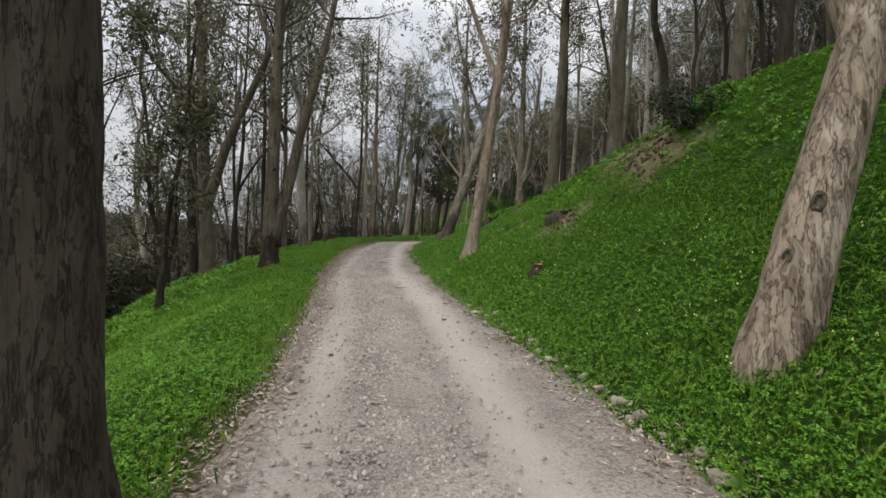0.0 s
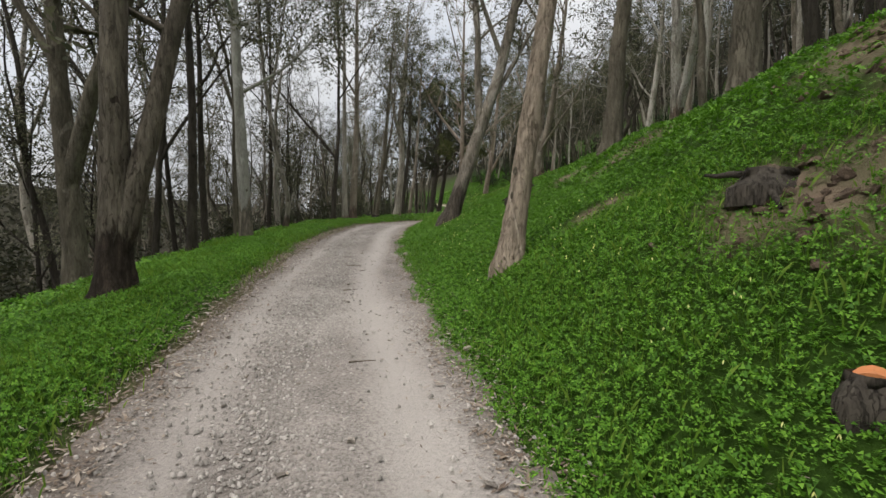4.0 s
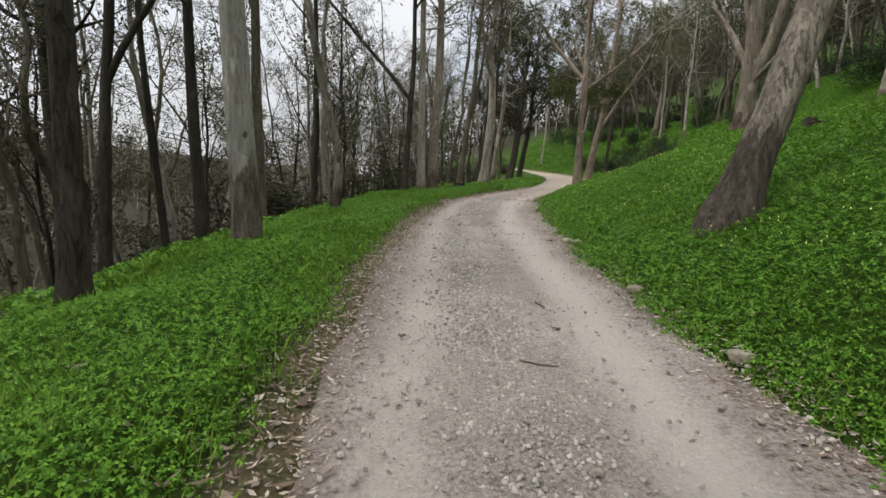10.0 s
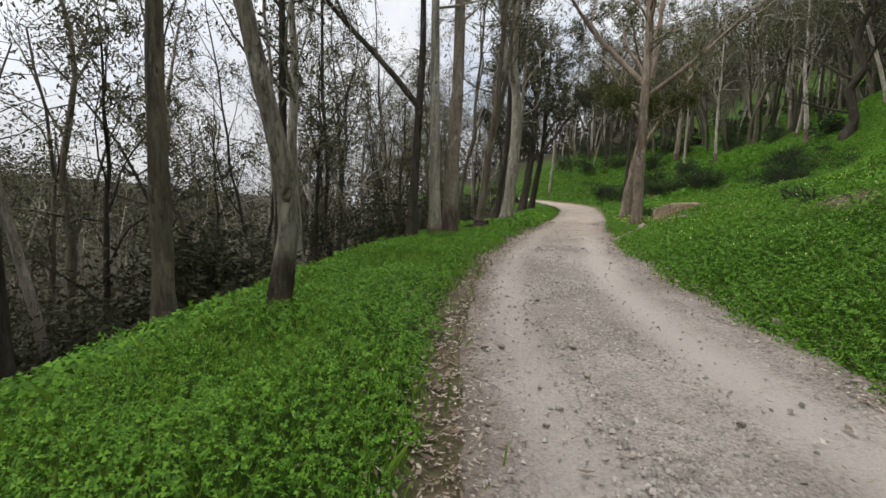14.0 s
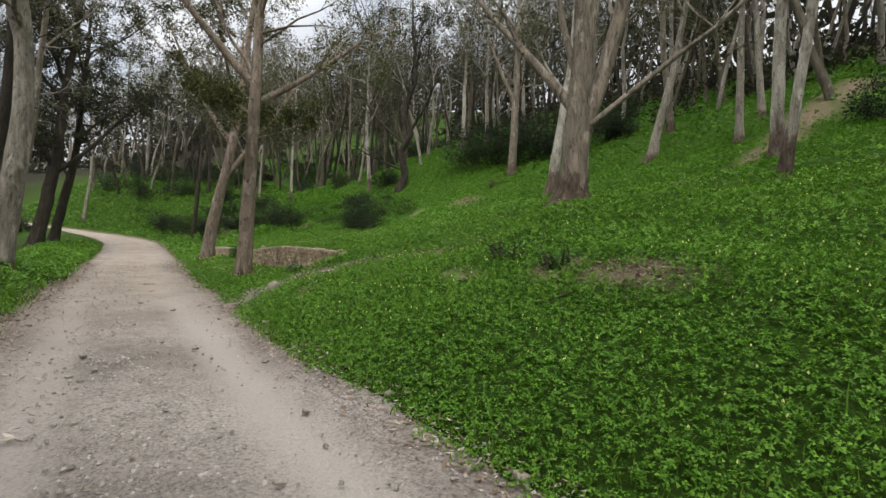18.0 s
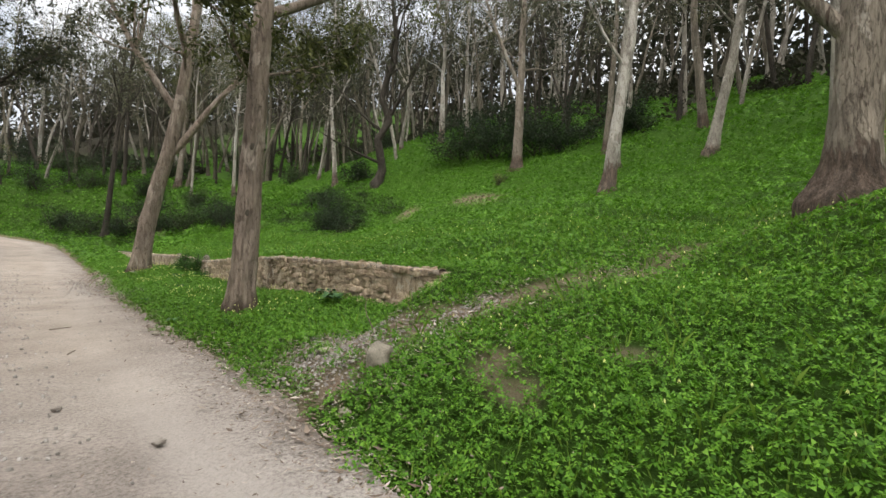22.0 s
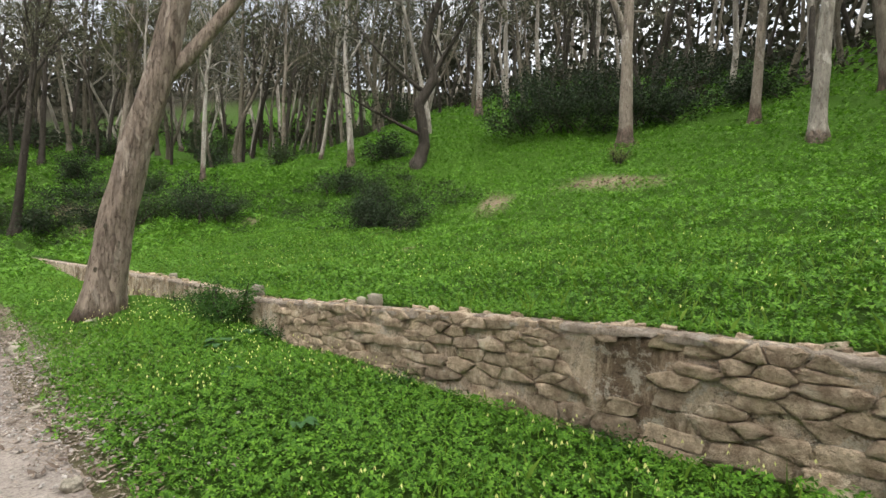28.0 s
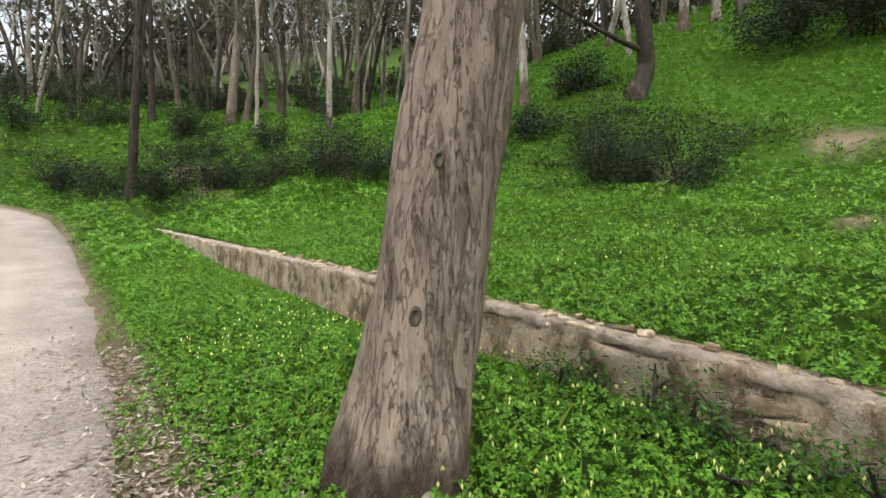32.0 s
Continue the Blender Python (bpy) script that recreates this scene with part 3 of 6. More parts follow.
def tube(points, radii, sides, seed=0, rough=.0):
    """Verts and faces of a tapering tube along points."""
    P, r = np.asarray(points, float), np.asarray(radii, float)
    n = len(P)
    d = np.gradient(P, axis=0)
    d /= np.linalg.norm(d, axis=1)[:, None] + 1e-9
    ref = np.where(np.abs(d[:, 2:3]) > .9, np.array([[1., 0, 0]]), np.array([[0, 0, 1.]]))
    if np.abs(d[0, 2]) > .6:
        ref = np.repeat(np.array([[1., 0, 0]]), n, 0)
    u = np.cross(d, ref)
    u /= np.linalg.norm(u, axis=1)[:, None] + 1e-9
    v = np.cross(d, u)
    a = np.linspace(0, 2 * np.pi, sides, endpoint=False)
    k = 1 + rough * (np.sin(3 * a[None] + seed + .7 * np.arange(n)[:, None] * .35) * .5 + np.sin(5 * a[None] + 2 * seed - .5 * np.arange(n)[:, None]) * .35)
    V = P[:, None] + (np.cos(a)[None, :, None] * u[:, None] + np.sin(a)[None, :, None] * v[:, None]) * (r[:, None] * k)[:, :, None]
    i = np.arange(n * sides).reshape(n, sides)
    j = np.roll(i, -1, 1)
    F = np.stack([i[:-1], j[:-1], j[1:], i[1:]], -1).reshape(-1, 4)
    return V.reshape(-1, 3), F


def joined(parts):
    V, F, n = [], [], 0
    for v, f in parts:
        V.append(v)
        F.append(f + n)
        n += len(v)
    return np.concatenate(V), np.concatenate(F)


def stem(rnd, p, d, length, r0, r1, n, sway, lift):
    """A wandering stem: its points and radii."""
    d = np.array(d, float) / np.linalg.norm(d)
    pts, step = [np.array(p, float)], length / (n - 1)
    for _ in range(n - 1):
        d = d + rnd.normal(0, sway, 3) + np.array([0, 0, lift])
        d /= np.linalg.norm(d)
        pts.append(pts[-1] + d * step)
    return np.array(pts), np.linspace(r0, r1, n)


def leaves(rnd, centres, dirs, count, size, spread, droop=.6):
    """Narrow hanging leaves in loose bunches round the given places."""
    n = len(centres) * count
    c = np.repeat(centres, count, 0) + rnd.normal(0, spread, (n, 3))
    d = rnd.normal(0, 1, (n, 3)) * [.8, .8, .5] + [0, 0, -droop]
    d /= np.linalg.norm(d, axis=1)[:, None]
    s = np.cross(d, rnd.normal(0, 1, (n, 3)))
    s /= np.linalg.norm(s, axis=1)[:, None] + 1e-9
    ln = size * rnd.uniform(.6, 1.3, (n, 1))
    w = ln * .17
    V = np.stack([c, c + d * ln * .45 + s * w, c + d * ln, c + d * ln * .45 - s * w], 1).reshape(-1, 3)
    return V, np.arange(n * 4).reshape(n, 4)


def make_tree(x, y, r, lean, tall=13, kind="bark_tan", label="", limbs=(), forks=3, fork_at=.45, leaf="gum_leaf", bunches=1.0, size=.15, seed=1, bend=.035, detail=1.0, flare=1.5, sink=.45, bottom=None, path=None):
    """A gum tree: leaning trunk with a flared foot, main limbs, finer branches and a thin crown.
    limbs: (height, direction, length, radius) of limbs to be seen near the road; path: sideways shifts of the trunk (height, dx, dy)."""
    rnd = np.random.default_rng(seed)
    z = float(ground_z(x, y)) if bottom is None else bottom
    top = new("gum_tree")
    top.location = (x, y, z)
    n = 16
    hs = np.concatenate([[-sink, .0, .15, .4, .8], np.linspace(1.3, tall, n - 5)])
    wx, wy = np.cumsum(rnd.normal(0, bend, n)) * 1.0, np.cumsum(rnd.normal(0, bend, n))
    wx, wy = wx * np.clip(hs / 4, 0, 1), wy * np.clip(hs / 4, 0, 1)
    lx = np.where(hs < 5, hs, 5 + (hs - 5) * .55)
    P = np.stack([lean[0] * lx + wx, lean[1] * lx + wy, hs], 1)
    if path:
        ph = [q[0] for q in path]
        P[:, 0] += np.interp(hs, ph, [q[1] for q in path])
        P[:, 1] += np.interp(hs, ph, [q[2] for q in path])
    rad = r * np.clip(1 - hs / tall * .8, .1, 1) * (1 + (flare - 1) * np.exp(-np.maximum(hs, 0) / .28))
    if detail >= 1:
        h2 = np.concatenate([np.linspace(-sink, 3.6, 52), np.linspace(3.8, tall, 18)])
        sides = 30
        v, f = tube(np.stack([np.interp(h2, hs, P[:, k]) for k in range(3)], 1), np.interp(h2, hs, rad), sides, seed, .07)
        v = v.reshape(len(h2), sides, 3)
        axis = v.mean(1, keepdims=True)
        out = (v - axis) / np.linalg.norm(v - axis, axis=2, keepdims=True)
        a, hh = np.linspace(0, 6.283, sides, endpoint=False)[None], h2[:, None]
        wave = .5 * np.sin(2 * a + 1.7 * hh + seed) + .35 * np.sin(4 * a - 2.6 * hh + 2 * seed) + .3 * np.sin(7 * a + 4.3 * hh + seed * 3)
        rag = rnd.normal(0, 1, (len(h2), sides))
        rag = (rag + np.roll(rag, 1, 0) + np.roll(rag, -1, 0)) / 1.7
        foot = np.exp(-np.maximum(hh, 0) / .35)
        v = (v + out * (r * .035 * wave + rag * (.003 + .007 * foot) + r * .12 * foot * np.sin(5 * a + seed))[..., None]).reshape(-1, 3)
    else:
        v, f = tube(P, rad, 8, seed, .04)
    child("trunk", fast_mesh("trunk", v, f, M[kind], True), top)
    at = lambda h: np.array([np.interp(h, hs, P[:, k]) for k in range(3)])
    rad_at = lambda h: float(np.interp(h, hs, rad))
    mains, tips, tdirs, fine = [], [], [], []
    for h, d, ln, lr in limbs:
        mains.append((at(h), d, ln, lr, .05))
    for k in range(forks):
        h = tall * (fork_at + (.85 - fork_at) * (k + rnd.uniform(0, .6)) / max(forks, 1))
        a = rnd.uniform(0, 6.28)
        mains.append((at(h), (math.cos(a) * .8, math.sin(a) * .8, 1.25), tall * rnd.uniform(.25, .42), rad_at(h) * rnd.uniform(.45, .7), .13))
    for p, d, ln, lr, sway in mains:
        q, rr = stem(rnd, p, d, ln, lr, lr * .28, 9, sway, .04)
        v, f = tube(q, rr, 10 if detail >= 1 else 6, seed, .05)
        child("limb", fast_mesh("limb", v, f, M[kind], True), top)
        for k in range(int(7 * detail) + 2):
            i = rnd.integers(3, 9)
            b, br = stem(rnd, q[i], np.append(rnd.normal(0, 1, 2), .5) + (q[-1] - q[0]) / ln, ln * rnd.uniform(.25, .55), rr[i] * .5, .006, 6, .22, .04)
            fine.append(tube(b, br, 4))
            for kk in range(2):
                c, cr = stem(rnd, b[rnd.integers(2, 6)], rnd.normal(0, 1, 3) + [0, 0, .1], ln * rnd.uniform(.12, .28), .012, .004, 5, .25, -.05)
                fine.append(tube(c, cr, 3))
                tips += [c[2], c[3], c[4]]
            tips += [b[4], b[5]]
        tips.append(q[-1])
    for k in range(int(8 * detail) + 3):
        h = tall * rnd.uniform(max(.35, fork_at * .8), 1)
        b, br = stem(rnd, at(h), np.append(rnd.normal(0, 1, 2), .7), tall * rnd.uniform(.1, .22), rad_at(h) * .35 + .004, .005, 6, .2, .03)
        fine.append(tube(b, br, 4))
        for kk in range(2):
            c, cr = stem(rnd, b[rnd.integers(2, 6)], rnd.normal(0, 1, 3), tall * rnd.uniform(.05, .11), .010, .004, 5, .25, -.06)
            fine.append(tube(c, cr, 3))
            tips += [c[2], c[3], c[4]]
        tips += [b[4], b[5]]
    if fine:
        v, f = joined(fine)
        tagged(child("twig_mass", fast_mesh("twig_mass", v, f, M[kind], True), top), kind="stuff")
    if bunches > 0 and tips:
        tips = np.array(tips)
        v, f = leaves(rnd, tips, None, max(2, int(11 * bunches)), size, .05 + size * .5)
        tagged(child("crown", fast_mesh("crown", v, f, M[leaf]), top), kind="stuff")
    return tagged(top, label or "slender gum tree with peeling bark and thin crown", "tree")

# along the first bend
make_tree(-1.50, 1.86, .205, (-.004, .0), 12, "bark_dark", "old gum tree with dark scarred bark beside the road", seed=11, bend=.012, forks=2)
LEANING = make_tree(2.45, 3.42, .21, (.275, .0), 12, "bark_tan", "leaning gum tree with smooth tan bark on the bank", limbs=[(2.15, (-.25, .1, 1), 4, .07)], seed=12, bend=.012, flare=1.15, forks=2)
SLENDER = make_tree(.74, 12.1, .15, (.15, .085), 13, "bark_tan", "slender gum tree with grey-tan bark in the clover", limbs=[(4.6, (-.3, .1, 1), 6, .08), (4.2, (.2, .2, 1), 5, .07)], seed=13, bend=.012, forks=2)
make_tree(.12, 20.15, .225, (.355, .12), 12, "bark_rust", "leaning gum tree with dark flaking foot and pale limbs", limbs=[(2.9, (-.12, .1, 1), 7, .13), (3.6, (.6, .1, .8), 5, .08), (5.0, (-.5, -.3, 1), 5, .08)], seed=14, bend=.012, forks=2)
make_tree(-4.53, 12.28, .2, (.03, .02), 13, "bark_double", "double gum tree on the grass bank, one stem dark and leaning", limbs=[(.35, (.31, .03, 1), 9, .17), (5.5, (-.5, .2, 1), 5, .08)], seed=15, forks=2, bend=.012, flare=1.6)
make_tree(-8.2, 16.4, .24, (-.04, .0), 14, "bark_mid", "forked gum tree with grey stems on the valley side", limbs=[(2.4, (.24, 0, 1), 9, .19), (5, (-.6, 0, 1), 5, .1)], seed=17, bend=.015)
make_tree(-6.6, 18.2, .12, (.0, .02), 14, "bark_dark", "", seed=16, fork_at=.4)
make_tree(-5.9, 9.8, .07, (.08, 0), 6, "bark_dark", "thin young gum tree with dark bark", limbs=[(.3, (.3, 0, 1), 3, .04)], seed=18, forks=2)
GREY = make_tree(-6.1, 20.45, .195, (-.045, .04), 14, "bark_grey", "gum tree with smooth grey bark and scaly foot", limbs=[(4.4, (.8, .35, .55), 4, .06)], seed=19, bend=.01, forks=3, flare=1.1)
CROOKED = make_tree(-6.15, 24.25, .098, (.0, .0), 13, "bark_crook", "crooked pale gum tree with a knot in its bark", seed=20, bend=.015, flare=1.3, path=[(0, 0, 0), (1.0, .12, .07), (1.6, .05, .03), (3, -.25, -.15), (6, -.6, -.3), (13, -.9, -.4)], limbs=[(5, (.3, .2, 1), 5, .06)])
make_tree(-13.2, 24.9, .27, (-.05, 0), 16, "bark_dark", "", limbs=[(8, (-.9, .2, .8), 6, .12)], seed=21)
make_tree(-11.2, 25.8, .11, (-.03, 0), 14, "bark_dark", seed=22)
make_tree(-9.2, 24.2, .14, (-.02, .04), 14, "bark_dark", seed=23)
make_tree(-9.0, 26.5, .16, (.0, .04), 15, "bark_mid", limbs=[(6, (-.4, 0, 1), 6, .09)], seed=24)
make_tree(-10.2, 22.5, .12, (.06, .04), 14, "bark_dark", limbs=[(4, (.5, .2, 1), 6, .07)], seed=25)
# young trees with hanging foliage below the road
for k, (x, y, tall) in enumerate(((-9.2, 33.4, 7), (-12.4, 29.2, 8), (-10.8, 38.5, 7.5), (-12.6, 20.5, 7), (-7.4, 37.6, 6), (-13.5, 35, 8), (-6.6, 43.5, 6.5), (-14.5, 25.5, 8))):
    make_tree(x, y, .08, (.02, .03), tall, "bark_dark", "young gum tree with dense dark hanging foliage", seed=70 + k, fork_at=.16, forks=6, bunches=1.0, size=.13, leaf="gum_leaf", bend=.05, detail=.6)
# before the clearing
make_tree(-3.2, 39.6, .25, (.085, .06), 15, "bark_pale", "pale leaning gum tree with a twisted white trunk", limbs=[(5.2, (-.3, 0, 1), 6, .14)], seed=26, path=[(0, 0, 0), (3, .12, 0), (5, .1, 0), (6.2, -.35, 0), (8, -.2, 0), (15, 0, 0)])
make_tree(-5.1, 32.7, .2, (.05, .02), 15, "bark_sock", "tall gum tree with streaked brown and white bark", seed=27, bend=.015)
make_tree(-5.45, 32.3, .155, (.01, .03), 15, "bark_pale", "tall pale gum tree on the bank edge", seed=28, bend=.015)
make_tree(-6.0, 31.8, .12, (.05, .1), 14, "bark_dark", "dark slender gum tree leaning over the bank", limbs=[(3.5, (-.6, .1, .8), 8, .09)], seed=29)
make_tree(-9.5, 31.5, .13, (.01, .04), 15, "bark_dark", seed=30)
make_tree(-4.3, 36.9, .14, (.12, .03), 13, "bark_mid", limbs=[(2.2, (.2, 0, 1), 7, .1)], seed=31)
make_tree(-3.6, 41.8, .15, (.12, .05), 14, "bark_dark", seed=32)
make_tree(-3.2, 44.0, .16, (.1, .05), 14, "bark_dark", seed=33)
make_tree(-2.8, 46.6, .16, (.12, .05), 14, "bark_sock", seed=34)
# by the stone wall
BROAD = make_tree(1.2, 36.85, .182, (.03, -.022), 14, "bark_scar", "broad gum tree with tan peeling bark beside the wall", limbs=[(4.4, (.9, .2, .6), 6, .09), (4.8, (-.6, .5, 1), 6, .11), (3.3, (-.7, -.3, .35), 1.5, .025), (3.5, (.8, -.2, .3), 1.6, .025), (3.8, (.3, .8, .4), 1.7, .028), (4.1, (-.6, .5, .4), 1.8, .03)], seed=35, bend=.01, leaf="gum_leaf_olive", flare=1.4, bunches=3.0, size=.1, fork_at=.3, forks=5)
SCARRED = make_tree(3.55, 46.38, .255, (.12, -.06), 14, "bark_scar", "leaning gum tree with scarred bark growing against the wall", limbs=[(3.6, (.62, -.3, .75), 5, .13), (5, (-.6, .4, 1), 6, .12)], path=[(0, 0, 0), (2.1, 0, 0), (4, .15, -.22), (14, .45, -.6)], seed=36, bend=.012, flare=1.4, bunches=1.6, forks=4)
make_tree(4.85, 29.8, .26, (.02, -.06), 15, "bark_sock", "large many-stemmed gum tree with a broad flaring foot", limbs=[(1.9, (-.1, .75, 1.0), 6, .11), (1.0, (.22, -.24, 1), 8, .19), (1.5, (.3, -.85, .7), 6, .065), (2.4, (-.1, .3, 1), 6, .08)], seed=37, bend=.01, flare=2.1)
make_tree(8.5, 23.2, .2, (-.07, .02), 14, "bark_white", "twin-stemmed pale gum tree with dark foot", limbs=[(.5, (.12, -.3, 1), 9, .17)], seed=38, fork_at=.6)
make_tree(7.3, 26.65, .105, (.02, -.13), 11, "bark_white", seed=39, bend=.02)
make_tree(11.9, 27.5, .17, (.02, -.04), 13, "bark_white", seed=40)
make_tree(12.4, 34.9, .21, (.1, -.09), 13, "bark_white", "pale gum tree leaning on the open slope", limbs=[(4, (-.5, .4, .8), 3.5, .06)], seed=43, fork_at=.55)
make_tree(18.2, 41.05, .25, (.04, .0), 14, "bark_sock", "gum tree with a dark foot before dense bushes", limbs=[(4, (-.3, .3, 1), 7, .12)], seed=44)
make_tree(16.0, 32.4, .19, (.16, -.15), 12, "bark_pale", seed=45)
make_tree(16.7, 49.1, .25, (.04, -.06), 13, "bark_dark", "dark crooked gum tree on the slope", limbs=[(3, (-.5, .8, .6), 5, .1), (2.5, (.3, -.3, 1), 6, .14), (1.2, (-.8, .9, .5), 4, .09)], seed=46, bend=.05, leaf="gum_leaf_dark", path=[(0, 0, 0), (1, .2, -.2), (2.2, -.25, .25), (3.6, .3, -.3), (5.2, -.2, .2), (7.5, .35, -.35), (13, 0, 0)])
make_tree(16.2, 35.8, .21, (.04, -.08), 13, "bark_pale", seed=48)
make_tree(-1.2, 57.5, .34, (.17, -.1), 14, "bark_dark", "dark leaning gum tree beside the road bend", limbs=[(4, (.8, -.2, .8), 7, .14)], seed=49, leaf="gum_leaf_dark", bunches=3, fork_at=.25, forks=5, size=.2)
make_tree(-.2, 60.0, .26, (.15, -.1), 14, "bark_dark", seed=50, leaf="gum_leaf_dark", bunches=3, fork_at=.25, forks=5, size=.2)
# scattered over the open slope above the wall
for k, (x, y, r, lean, kind) in enumerate((
        (19.2, 37.0, .17, (.09, -.05), "bark_sock"), (24.6, 34.6, .17, (.02, .0), "bark_pale"), (20.6, 33.2, .2, (.01, .02), "bark_sock"), (28.0, 31.0, .16, (.06, -.04), "bark_pale"),
        (22.9, 49.15, .19, (.02, .0), "bark_white"), (24.8, 48.3, .17, (.01, .0), "bark_pale"), (28.9, 47.7, .17, (.03, .02), "bark_pale"), (33.0, 45.0, .18, (.0, .0), "bark_pale"),
        (16.95, 52.9, .16, (.04, .02), "bark_white"), (18.2, 56.0, .1, (.12, -.1), "bark_pale"), (21.8, 62.8, .15, (.0, -.02), "bark_sock"), (20.4, 65.4, .17, (.06, .03), "bark_mid"),
        (15.1, 61.2, .13, (.05, .02), "bark_white"), (15.1, 69.3, .27, (.08, -.04), "bark_sock"), (15.7, 68.9, .17, (.12, -.12), "bark_mid"), (16.1, 75.8, .15, (.03, .0), "bark_mid"),
        (12.4, 72.2, .17, (.04, -.03), "bark_dark"), (9.9, 83.8, .16, (.02, .0), "bark_white"), (12.1, 86.4, .2, (.03, .0), "bark_white"), (14.4, 65.7, .1, (.06, .04), "bark_pale"),
        (15.4, 29.15, .14, (.03, -.02), "bark_pale"), (17.2, 28.8, .13, (.0, .03), "bark_pale"), (9.3, 66.4, .2, (.06, -.05), "bark_dark"), (3.6, 77.0, .14, (.05, .0), "bark_pale"))):
    make_tree(x, y, r, lean, 12 + k % 4, kind, "dark-stemmed gum tree rooted in the green slope" if kind in ("bark_dark", "bark_mid") else "pale gum tree with dark foot on the green slope", seed=400 + k, bend=.045, fork_at=.38, forks=4, bunches=2.2, size=.12, detail=.8, leaf="gum_leaf_olive" if k % 2 else "gum_leaf")
# on the bank above the road
make_tree(4.1, 17.7, .22, (.09, .03), 14, "bark_mid", seed=51)
make_tree(5.0, 19.6, .12, (.0, .0), 13, "bark_dark", seed=54)
make_tree(5.3, 14.5, .24, (.05, .0), 14, "bark_mid", seed=55)
make_tree(7.4, 12.0, .2, (.03, 0), 14, "bark_mid", seed=56)
make_tree(8.6, 12.0, .2, (.04, 0), 14, "bark_dark", seed=57)


def kept_clear(x, y):
    """Open ground where no tree of the wood stands."""
    dl, dr = road_left(y) - x, x - road_right(y)
    if dl < 0 and dr < 0:
        return True
    if dl > 0:
        return dl < (4.0 if y < 30 else 2.5) or (dl < 7 and y < 28)
    if y < 14:
        return dr < 7.5
    if y < 19:
        return dr < 6.5
    if y < 27:
        return dr < 15.5
    if y < 50:
        return dr < 22.5
    if y < 62:
        return dr < 15
    if y < 72:
        return dr < 9
    return dr < 4.5


